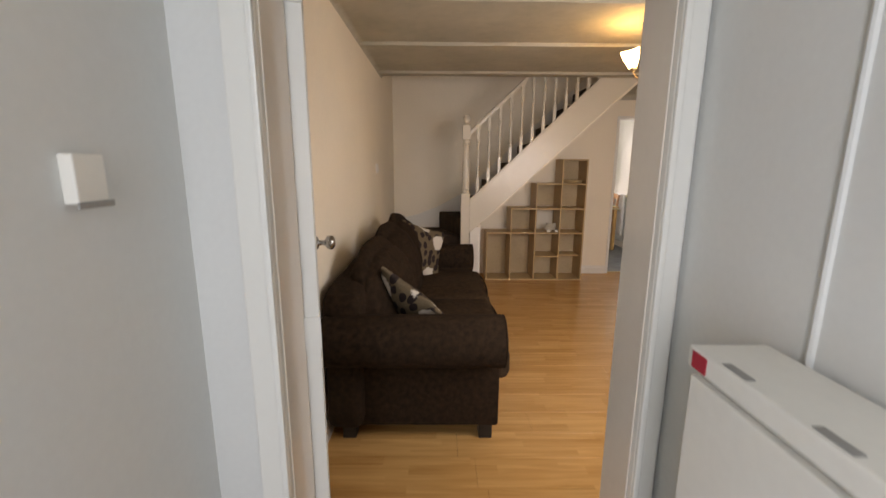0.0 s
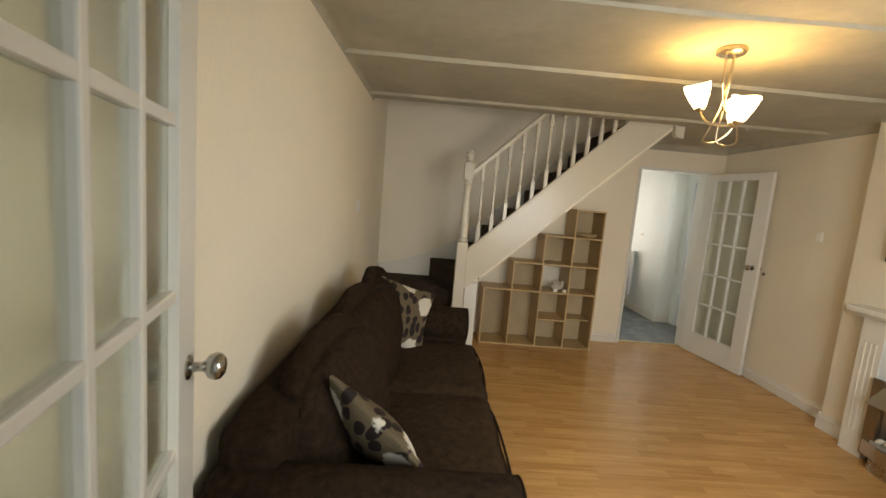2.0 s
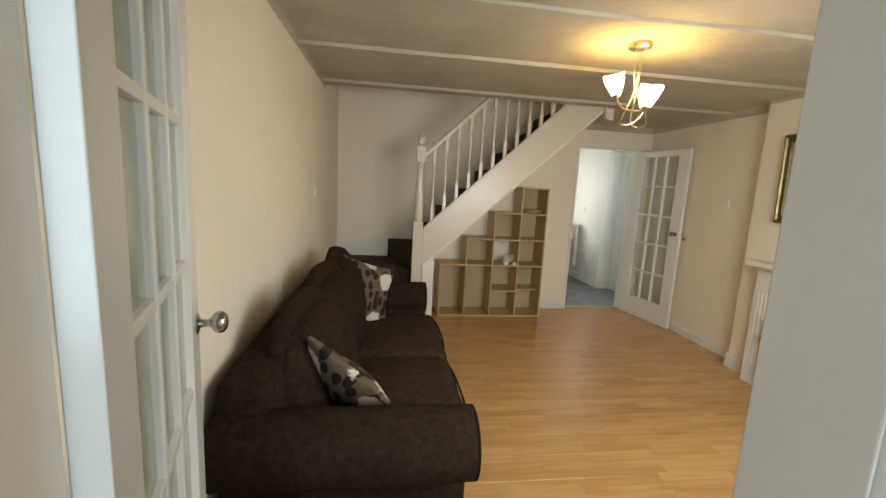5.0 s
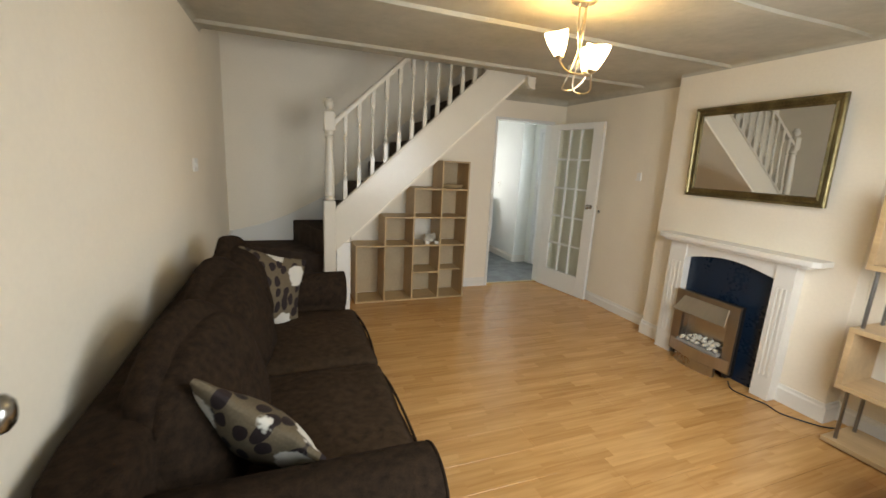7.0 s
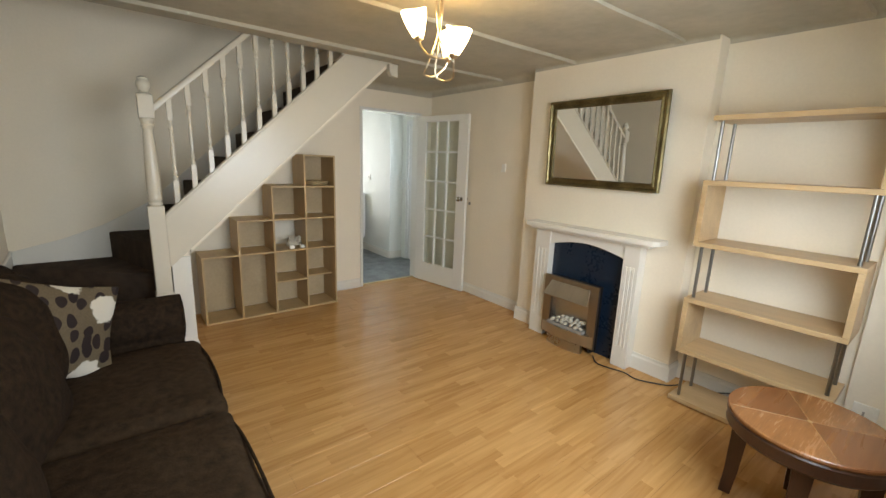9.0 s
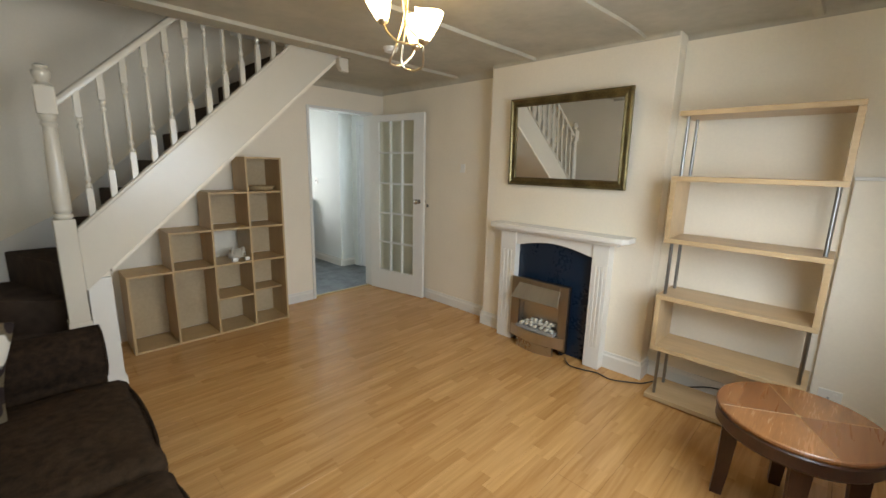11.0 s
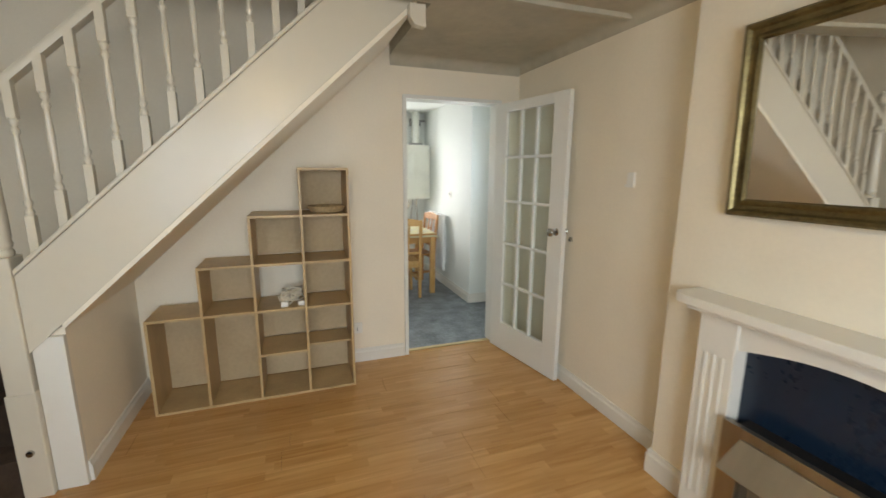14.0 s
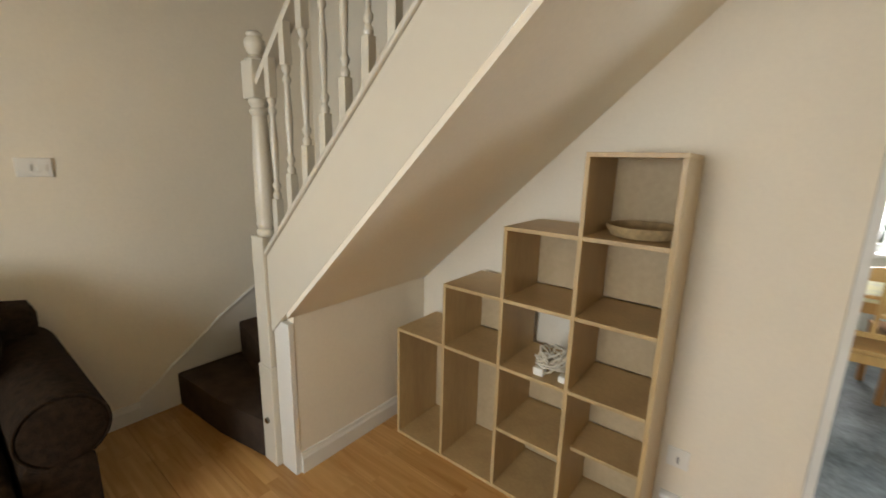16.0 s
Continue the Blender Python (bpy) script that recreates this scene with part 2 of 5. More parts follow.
def floral(name):
    """Printed cushion cloth: taupe ground, dark oval leaves, pale blooms."""
    ma = bpy.data.materials.new(name)
    ma.use_nodes = True
    nt = ma.node_tree
    ns, lk = nt.nodes, nt.links
    bsdf = ns["Principled BSDF"]
    tc = ns.new("ShaderNodeTexCoord")
    warp = ns.new("ShaderNodeMapping")
    warp.inputs["Scale"].default_value = (17, 12, 4)
    warp.inputs["Rotation"].default_value = (0, 0, 0.5)
    leafv = ns.new("ShaderNodeVectorMath")
    leafv.operation = "MULTIPLY_ADD"
    leafv.inputs[1].default_value = (0.06, 0.06, 0.0)
    bend = ns.new("ShaderNodeTexNoise")
    bend.inputs["Scale"].default_value, bend.inputs["Detail"].default_value = 9, 1
    lk.new(tc.outputs["Object"], bend.inputs["Vector"])
    lk.new(bend.outputs["Color"], leafv.inputs[0])
    lk.new(tc.outputs["Object"], leafv.inputs[2])
    lk.new(leafv.outputs[0], warp.inputs["Vector"])
    leaf = ns.new("ShaderNodeTexVoronoi")
    leaf.voronoi_dimensions = "2D"
    leaf.inputs["Scale"].default_value, leaf.inputs["Randomness"].default_value = 1.0, 0.8
    lk.new(warp.outputs[0], leaf.inputs["Vector"])
    bloom = ns.new("ShaderNodeTexVoronoi")
    bloom.voronoi_dimensions = "2D"
    bloom.inputs["Scale"].default_value, bloom.inputs["Randomness"].default_value = 4.5, 0.9
    wob = ns.new("ShaderNodeTexNoise")
    wob.inputs["Scale"].default_value = 30
    mixv = ns.new("ShaderNodeVectorMath")
    mixv.operation = "MULTIPLY_ADD"
    mixv.inputs[1].default_value = (0.05, 0.05, 0.05)
    lk.new(tc.outputs["Object"], wob.inputs["Vector"])
    lk.new(wob.outputs["Color"], mixv.inputs[0])
    lk.new(tc.outputs["Object"], mixv.inputs[2])
    lk.new(mixv.outputs[0], bloom.inputs["Vector"])
    weave = ns.new("ShaderNodeTexNoise")
    weave.inputs["Scale"].default_value = 140
    lk.new(tc.outputs["Object"], weave.inputs["Vector"])
    ground = ns.new("ShaderNodeValToRGB")
    ground.color_ramp.elements[0].color, ground.color_ramp.elements[1].color = (0.085, 0.062, 0.036, 1), (0.155, 0.115, 0.070, 1)
    lk.new(weave.outputs[0], ground.inputs[0])

    def masked(dist, edge, colour, under):
        r = ns.new("ShaderNodeValToRGB")
        r.color_ramp.elements[0].position, r.color_ramp.elements[1].position = edge, edge + 0.03
        r.color_ramp.elements[0].color, r.color_ramp.elements[1].color = (1, 1, 1, 1), (0, 0, 0, 1)
        lk.new(dist, r.inputs[0])
        mx = ns.new("ShaderNodeMix")
        mx.data_type = "RGBA"
        lk.new(r.outputs[0], mx.inputs["Factor"])
        lk.new(under, mx.inputs["A"])
        mx.inputs["B"].default_value = colour
        return mx.outputs["Result"]
    c = masked(leaf.outputs["Distance"], 0.35, (0.022, 0.013, 0.012, 1), ground.outputs[0])
    c = masked(bloom.outputs["Distance"], 0.27, (0.58, 0.53, 0.45, 1), c)
    lk.new(c, bsdf.inputs["Base Color"])
    bsdf.inputs["Roughness"].default_value = 0.75
    bsdf.inputs["Specular IOR Level"].default_value = 0.2
    bp = ns.new("ShaderNodeBump")
    bp.inputs["Strength"].default_value, bp.inputs["Distance"].default_value = 0.25, 0.004
    lk.new(weave.outputs[0], bp.inputs["Height"])
    lk.new(bp.outputs[0], bsdf.inputs["Normal"])
    return ma


def glowing(name, colour, strength):
    ma = bpy.data.materials.new(name)
    ma.use_nodes = True
    b = ma.node_tree.nodes["Principled BSDF"]
    b.inputs["Base Color"].default_value = (0.9, 0.8, 0.6, 1)
    b.inputs["Emission Color"].default_value, b.inputs["Emission Strength"].default_value = (*colour, 1), strength
    b.inputs["Roughness"].default_value = 0.35
    return ma


def pane(name, colour=(1, 1, 1), rough=0.0):
    ma = bpy.data.materials.new(name)
    ma.use_nodes = True
    b = ma.node_tree.nodes["Principled BSDF"]
    b.inputs["Base Color"].default_value = (*colour, 1)
    b.inputs["Roughness"].default_value, b.inputs["Transmission Weight"].default_value, b.inputs["IOR"].default_value = rough, 1.0, 1.45
    return ma


WALL = material("wall_paint_cream", (0.85, 0.765, 0.625), 0.72, var=0.045, scale=1.8, fine=60, bump=0.22)
PORCH_WALL = material("porch_paint_pale_grey", (0.71, 0.715, 0.69), 0.7, var=0.04, scale=1.6, fine=70, bump=0.10)
# off-white ceiling, its colour darkened for the weaker light up there
CEIL = material("ceiling_textured_paint_dimmed", (0.455, 0.415, 0.325), 0.88, var=0.14, scale=3.2, fine=16, bump=0.9)
KWALL = material("kitchen_white_paint", (0.80, 0.82, 0.78), 0.6, var=0.03, scale=1.5, fine=80, bump=0.06)
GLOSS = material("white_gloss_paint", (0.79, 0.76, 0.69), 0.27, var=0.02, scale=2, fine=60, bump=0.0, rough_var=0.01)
# creamy stair gloss, darkened for the dimmer, lamplit side of the room
STAIRPAINT = material("cream_gloss_stair_dimmed", (0.66, 0.60, 0.49), 0.25, var=0.02, scale=2, fine=26, bump=0.0, rough_var=0.004, spec=0.4)
DOORWHITE = material("door_white_gloss", (0.80, 0.79, 0.74), 0.22, var=0.02, scale=2, fine=50, bump=0.0, rough_var=0.01)
JAMB = material("old_cream_gloss", (0.77, 0.70, 0.62), 0.16, var=0.03, scale=3, fine=50, bump=0.03, rough_var=0.03)
LAMINATE = wood_strip("laminate_oak", (0.70, 0.400, 0.155), (0.42, 0.203, 0.064), 0.18, 0.064, 0.42)
SUBFLOOR = material("floor_underlay_dark", (0.06, 0.035, 0.015), 0.8)
SLATE = material("kitchen_slate_vinyl", (0.21, 0.235, 0.25), 0.38, var=0.4, scale=6, fine=38, bump=0.10, tint=(0.075, 0.088, 0.098))
PORCHFLOOR = material("porch_floor_mat", (0.18, 0.15, 0.12), 0.85, var=0.15, scale=12, bump=0.2)
BIRCH = material("birch_effect_board", (0.53, 0.37, 0.185), 0.42, var=0.10, scale=2.0, fine=24, bump=0.02, stretch=(3, 3, 0.5), tint=(0.46, 0.305, 0.145))
BACKBOARD = material("tan_backing_board", (0.51, 0.385, 0.235), 0.7, var=0.10, scale=3.0, fine=40, bump=0.03, tint=(0.45, 0.33, 0.19))
BIRCHB = material("birch_bookcase_board", (0.54, 0.375, 0.205), 0.36, var=0.12, scale=2.4, fine=26, bump=0.02, stretch=(4, 0.5, 4), tint=(0.47, 0.31, 0.16))
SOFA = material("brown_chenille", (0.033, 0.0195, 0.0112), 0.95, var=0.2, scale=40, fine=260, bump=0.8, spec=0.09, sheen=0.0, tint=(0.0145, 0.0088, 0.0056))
# same chenille, lightened in colour to stand for sheen on the seats
SOFA_SEAT = material("brown_chenille_seat_lit", (0.050, 0.0300, 0.0166), 0.95, var=0.22, scale=30, fine=260, bump=0.8, spec=0.10, sheen=0.0, tint=(0.023, 0.0140, 0.0083))
CARPET = material("dark_brown_carpet", (0.060, 0.041, 0.030), 0.97, spec=0.1, var=0.35, scale=12, fine=320, bump=0.6)
CHROME = material("chrome", (0.44, 0.43, 0.41), 0.22, 1.0, var=0.05, bump=0.0)
ROD = material("dull_chrome_rod", (0.27, 0.265, 0.255), 0.30, 1.0, var=0.08, bump=0.0)
STEEL = material("brushed_bronze_steel", (0.52, 0.475, 0.41), 0.38, 1.0, var=0.12, scale=4, fine=160, bump=0.05, stretch=(1, 6, 1))
FASCIA = material("dark_bronze_fascia", (0.38, 0.335, 0.28), 0.40, 1.0, var=0.12, scale=4, fine=160, bump=0.04, stretch=(1, 6, 1))
STEELDARK = material("smoked_steel", (0.50, 0.47, 0.43), 0.28, 1.0, var=0.1, bump=0.03)
GILT = material("antique_gilt_frame", (0.22, 0.172, 0.078), 0.36, 0.85, var=0.3, scale=9, fine=90, bump=0.12, tint=(0.115, 0.088, 0.040))
MIRROR = material("mirror_silver", (0.88, 0.89, 0.88), 0.02, 1.0, var=0.0, bump=0.0, rough_var=0.0)
NAVY = material("dark_blue_slab", (0.0055, 0.0165, 0.036), 0.28, var=0.2, scale=5, fine=40, bump=0.01)
MAHOGANY = wood_strip("mahogany_veneer", (0.30, 0.125, 0.042), (0.15, 0.050, 0.017), 0.26, 0.5, 2.0)
DARKWOOD = material("dark_stained_wood", (0.055, 0.022, 0.012), 0.35, var=0.3, scale=6, fine=40, bump=0.05, stretch=(4, 4, 0.6))
INLAY = material("pale_inlay", (0.46, 0.27, 0.115), 0.3)
PEBBLE = material("white_pebbles", (0.60, 0.55, 0.45), 0.6, var=0.15, scale=20, fine=90, bump=0.1, random_shade=0.2)
PLASTIC = material("white_plastic", (0.84, 0.81, 0.74), 0.35, var=0.03, bump=0.0)
GREYPLASTIC = material("grey_plastic", (0.30, 0.29, 0.27), 0.4, bump=0.0)
BLACK = material("black_plastic", (0.012, 0.011, 0.010), 0.45, bump=0.0)
REDTAPE = material("red_sticker", (0.50, 0.03, 0.05), 0.5)
CABINET = material("off_white_cabinet", (0.82, 0.80, 0.74), 0.4, var=0.04, bump=0.02)
PINE = material("kitchen_pine", (0.55, 0.31, 0.11), 0.38, var=0.15, scale=4, fine=40, bump=0.03, stretch=(4, 4, 0.8))
CHERRY = material("reddish_chair_wood", (0.45, 0.21, 0.075), 0.38, var=0.15, scale=4, fine=40, bump=0.03, stretch=(4, 4, 0.8))
CLOTH = material("pale_yellow_tablecloth", (0.74, 0.68, 0.38), 0.85, var=0.25, scale=9, fine=60, bump=0.2, tint=(0.78, 0.78, 0.66))
BOILER = material("boiler_white_enamel", (0.82, 0.82, 0.74), 0.28, var=0.02, bump=0.0)
UPVC = material("white_upvc", (0.84, 0.85, 0.85), 0.25, var=0.02, bump=0.0)
BLIND = material("wooden_blind", (0.55, 0.36, 0.18), 0.6, var=0.2, scale=10, bump=0.1)
FLORAL = floral("floral_cushion_cloth")
SHADE = glowing("lit_frosted_glass", (1.0, 0.78, 0.38), 24.0)
CLEAR = pane("clear_glass")
FROST = pane("obscured_door_glass", (0.80, 0.83, 0.76), 0.05)
ripple = FROST.node_tree.nodes.new("ShaderNodeTexNoise")
ripple.inputs["Scale"].default_value, ripple.inputs["Detail"].default_value = 380, 2
ripple_at = FROST.node_tree.nodes.new("ShaderNodeNewGeometry")
ripple_bump = FROST.node_tree.nodes.new("ShaderNodeBump")
ripple_bump.inputs["Strength"].default_value, ripple_bump.inputs["Distance"].default_value = 0.22, 0.0012
FROST.node_tree.links.new(ripple_at.outputs["Position"], ripple.inputs["Vector"])
FROST.node_tree.links.new(ripple.outputs[0], ripple_bump.inputs["Height"])
FROST.node_tree.links.new(ripple_bump.outputs[0], FROST.node_tree.nodes["Principled BSDF"].inputs["Normal"])
CORD = material("ivory_cable", (0.66, 0.60, 0.49), 0.5, var=0.12, scale=30, bump=0.0)
ROPE = material("woven_straw", (0.36, 0.25, 0.125), 0.8, var=0.3, scale=30, bump=0.3)
BRASSBAR = material("gilt_threshold", (0.62, 0.47, 0.25), 0.35, 0.6, var=0.15)
GARDEN = material("garden_hedge_backdrop", (0.10, 0.15, 0.07), 0.9, var=0.5, scale=3)

# ---- setting: living room shell ----
W, E_, N, S = -0.36, 3.42, 5.30, 0.875      # inner faces of the living room's walls
H = 2.29                                     # its ceiling
CHX = 3.28                                   # face of the chimney breast


def wall(name, bm, mat_, label):
    return tagged(part(name, bm, mat_), label, "wall", kind="structure")


floor = tagged(part("floor", boxes((W, E_, 0.75, 5.36, -0.10, -0.010)), SUBFLOOR), "honey oak strip laminate floor laid along the room", "floor", kind="structure")
ORIGIN["floor"] = Vector()
tagged(part("kitchen_floor", boxes((0.8, 3.85, 5.36, 8.3, -0.10, -0.002)), SLATE), "blue-grey slate-effect vinyl kitchen floor", "floor", kind="structure")
tagged(part("porch_floor", boxes((-0.45, 1.1, -1.4, 0.75, -0.10, -0.002)), PORCHFLOOR), "brown mat floor of the entrance porch", "floor", kind="structure")
tagged(part("ground", boxes((-60, 60, -60, 60, -0.40, -0.12)), GARDEN), "green ground outside the house", "ground", kind="structure")

wall("wall_west", boxes((W - 0.15, W, 0.75, 5.45, 0, 4.4)), WALL, "cream painted plaster side wall behind the sofa")
# the high opening is added for the unseen landing window
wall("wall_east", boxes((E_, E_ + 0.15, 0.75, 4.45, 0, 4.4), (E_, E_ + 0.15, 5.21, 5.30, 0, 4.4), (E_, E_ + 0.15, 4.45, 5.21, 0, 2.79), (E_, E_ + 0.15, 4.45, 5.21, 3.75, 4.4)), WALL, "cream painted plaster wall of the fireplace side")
wall("chimney_breast", boxes((CHX, E_ - 0.002, 2.165, 3.60, 0, H), bevel=0.006), WALL, "cream chimney breast that stands out from the wall")
wall("wall_north", boxes((W - 0.15, 2.457, N, 5.42, 0, 4.4), (2.457, 3.264, N, 5.42, 2.029, 4.4), (3.264, E_ + 0.43, N, 5.42, 0, 4.4)), WALL, "cream rear wall with the kitchen doorway")
wall("wall_south", boxes((W, -0.131, 0.75, S, 0, 2.6), (-0.131, 0.686, 0.75, S, 2.031, 2.6), (0.686, 1.0, 0.75, S, 0, 2.6), (1.0, 2.6, 0.75, S, 0, 0.92), (1.0, 2.6, 0.75, S, 2.02, 2.6), (2.6, E_, 0.75, S, 0, 2.6)), WALL, "cream front wall with doorway and window opening")
wall("wall_south_outer", boxes((0.937, 1.0, 0.744, 0.749, 0, 2.6), (1.0, 2.6, 0.62, 0.749, 0, 0.92), (1.0, 2.6, 0.62, 0.749, 2.02, 2.6), (2.6, E_ + 0.15, 0.62, 0.749, 0, 2.6)), WALL, "outer leaf of the front wall round the window")
# the shallow boxed-out lower part of the wall beside the bookcase
wall("wall_ledge", boxes((3.375, E_ - 0.001, S + 0.001, 1.285, 0.0, 1.43), bevel=0.004), WALL, "shallow boxed-out lower wall with a painted top ledge")
tagged(part("ledge_trim", boxes((3.362, E_ - 0.001, S + 0.002, 1.287, 1.4305, 1.449), bevel=0.004), GLOSS), "white gloss trim on the wall ledge", "trim", kind="structure")

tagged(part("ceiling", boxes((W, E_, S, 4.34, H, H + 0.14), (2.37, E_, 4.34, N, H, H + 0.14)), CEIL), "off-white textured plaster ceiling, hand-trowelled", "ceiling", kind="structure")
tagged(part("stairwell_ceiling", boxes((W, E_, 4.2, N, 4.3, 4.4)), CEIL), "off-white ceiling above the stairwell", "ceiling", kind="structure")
wall("stairwell_wall", boxes((W, E_, 4.25, 4.34, H + 0.141, 4.3)), WALL, "cream upper wall of the stairwell")

# thin battens across the ceiling
for y, hw, drop, sway in ((1.55, 0.028, 0.024, 0.012), (2.39, 0.036, 0.019, 0.035), (3.20, 0.026, 0.026, 0.012), (4.13, 0.026, 0.026, 0.010)):
    bm = bmesh.new()
    n = 24
    rows = []
    for i in range(n + 1):
        x = W + (E_ - W) * i / n
        dy = sway * noise.noise(Vector((x * 1.3, y, 0)))
        z = H + 0.004 - drop - 0.004 * noise.noise(Vector((x * 2.1, y, 5)))
        rows.append([bm.verts.new(p) for p in ((x, y - hw + dy, H + 0.004), (x, y - hw * 0.72 + dy, z), (x, y + hw * 0.72 + dy, z), (x, y + hw + dy, H + 0.004))])
    for a, b in zip(rows, rows[1:]):
        for k in range(3):
            bm.faces.new((a[k], b[k], b[k + 1], a[k + 1]))
    bm.faces.new(rows[0])
    bm.faces.new(rows[-1][::-1])
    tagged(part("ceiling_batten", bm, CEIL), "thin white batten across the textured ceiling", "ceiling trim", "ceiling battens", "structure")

# soft plaster cove where walls meet the ceiling
def cove(a, b, inward, r=0.055):
    bm = bmesh.new()
    prof = [(0, 0), (0, -r)] + [(r - r * math.cos(radians(t)), -r + r * math.sin(radians(t))) for t in range(15, 90, 15)] + [(r, 0)]
    ends = [[bm.verts.new((p[0] + inward[0] * d, p[1] + inward[1] * d, H - 0.0005 + z)) for d, z in prof] for p in (a, b)]
    for k in range(len(prof)):
        j = (k + 1) % len(prof)
        bm.faces.new((ends[0][k], ends[1][k], ends[1][j], ends[0][j]))
    bm.faces.new(ends[0][::-1])
    bm.faces.new(ends[1])
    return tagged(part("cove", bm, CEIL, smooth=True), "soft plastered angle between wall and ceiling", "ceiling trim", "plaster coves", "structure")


cove((2.37, N), (E_, N), (0, -1), 0.07)
cove((E_, 3.60), (E_, N), (-1, 0), 0.06)
cove((W, S), (W, 4.33), (1, 0), 0.03)
cove((E_, S), (E_, 2.165), (-1, 0), 0.03)
cove((CHX, 2.175), (CHX, 3.59), (-1, 0), 0.025)

# skirting boards, with a moulded top
def skirting(a, b, inward, h=0.105):
    """A board along the wall from a to b (x, y); inward: the unit way into the room."""
    bm = bmesh.new()
    prof = ((0, 0), (0.016, 0), (0.016, h - 0.03), (0.010, h - 0.018), (0.008, h), (0, h))
    ends = []
    for p in (a, b):
        ends.append([bm.verts.new((p[0] + inward[0] * d, p[1] + inward[1] * d, z)) for d, z in prof])
    for k in range(len(prof)):
        j = (k + 1) % len(prof)
        bm.faces.new((ends[0][k], ends[1][k], ends[1][j], ends[0][j]))
    bm.faces.new(ends[0][::-1])
    bm.faces.new(ends[1])
    return tagged(part("baseboard", bm, GLOSS), "white gloss moulded skirting board", "baseboard", "skirting boards", "structure")


skirting((W, S), (W, 4.10), (1, 0))
skirting((E_, 3.60), (E_, N), (-1, 0))
skirting((CHX, 3.357), (CHX, 3.60), (-1, 0), 0.125)
skirting((CHX, 2.165), (CHX, 2.427), (-1, 0), 0.125)
skirting((E_, 3.60), (CHX - 0.016, 3.60), (0, 1), 0.125)
skirting((E_, 2.165), (CHX - 0.016, 2.165), (0, -1), 0.125)
skirting((E_, 1.286), (E_, 2.149), (-1, 0))
skirting((3.375, S), (3.375, 1.285), (-1, 0))
skirting((2.03, N), (2.45, N), (0, -1))
skirting((0.69, S), (3.36, S), (0, 1))

# doorway linings and architraves
def lining(name, label, x0, x1, y0, y1, top, t=0.028, paint=DOORWHITE):
    ob = thing(name, (x0, y0, 0), label, "door frame", kind="structure")
    part("jamb", boxes((x0 - t, x0, y0, y1, 0, top + t), bevel=0.002), paint, ob)
    part("jamb", boxes((x1, x1 + t, y0, y1, 0, top + t), bevel=0.002), paint, ob)
    part("head", boxes((x0, x1, y0, y1, top, top + t), bevel=0.002), paint, ob)
    return ob


lining("door_frame_1", "white gloss frame of the kitchen doorway", 2.486, 3.235, N - 0.012, 5.432, 2.0)
fr = lining("door_frame_2", "white gloss frame of the porch doorway with architrave", -0.10, 0.655, 0.748, S + 0.004, 2.0, 0.03, JAMB)
for x0, x1 in ((-0.165, -0.102), (0.657, 0.706)):
    part("architrave", boxes((x0, x1, 0.728, 0.7495, 0, 2.06), bevel=0.004), DOORWHITE, fr)
    bead = x1 - 0.014 if x0 < 0 else x0
    part("bead", boxes((bead, bead + 0.014, 0.718, 0.7279, 0, 2.06), bevel=0.004), DOORWHITE, fr)
part("architrave", boxes((-0.165, 0.706, 0.728, 0.7495, 2.062, 2.12), bevel=0.004), DOORWHITE, fr)
tagged(part("threshold_strip", boxes((2.486, 3.235, 5.345, 5.385, -0.002, 0.007), bevel=0.003), BRASSBAR), "pale gilt threshold strip in the kitchen doorway", "threshold", kind="structure")

# front window with its sill
win = thing("window_1", (1.80, 0.65, 0.92), "white framed front window above the radiator", "window", kind="structure")
part("window_frame", boxes((1.0, 1.06, 0.63, 0.68, 0.92, 2.02), (2.54, 2.6, 0.63, 0.68, 0.92, 2.02), (1.061, 2.539, 0.63, 0.68, 0.92, 0.98), (1.061, 2.539, 0.63, 0.68, 1.96, 2.02), (1.77, 1.83, 0.631, 0.679, 0.981, 1.959), bevel=0.003), UPVC, win)
part("window_sill", boxes((0.93, 2.72, 0.877, 0.985, 0.885, 0.921), bevel=0.008), GLOSS, win)
part("sill_board", boxes((1.002, 2.598, 0.681, 0.8765, 0.9205, 0.9245)), GLOSS, win)
for x0, x1 in ((1.061, 1.769), (1.831, 2.539)):
    g = part("pane", boxes((x0, x1, 0.652, 0.658, 0.981, 1.959)), CLEAR, win)
    g.visible_shadow = False

# unseen small window, added as a source for the stairwell fill lamp
win = thing("window_3", (3.5, 4.83, 2.79), "unseen white framed window added high over the stair head", "window", kind="structure")
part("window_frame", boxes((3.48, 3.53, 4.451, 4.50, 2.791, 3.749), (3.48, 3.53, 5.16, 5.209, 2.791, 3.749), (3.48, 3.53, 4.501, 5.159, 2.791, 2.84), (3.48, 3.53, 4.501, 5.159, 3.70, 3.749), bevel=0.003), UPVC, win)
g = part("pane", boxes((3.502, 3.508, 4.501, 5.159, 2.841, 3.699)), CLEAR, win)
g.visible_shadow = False

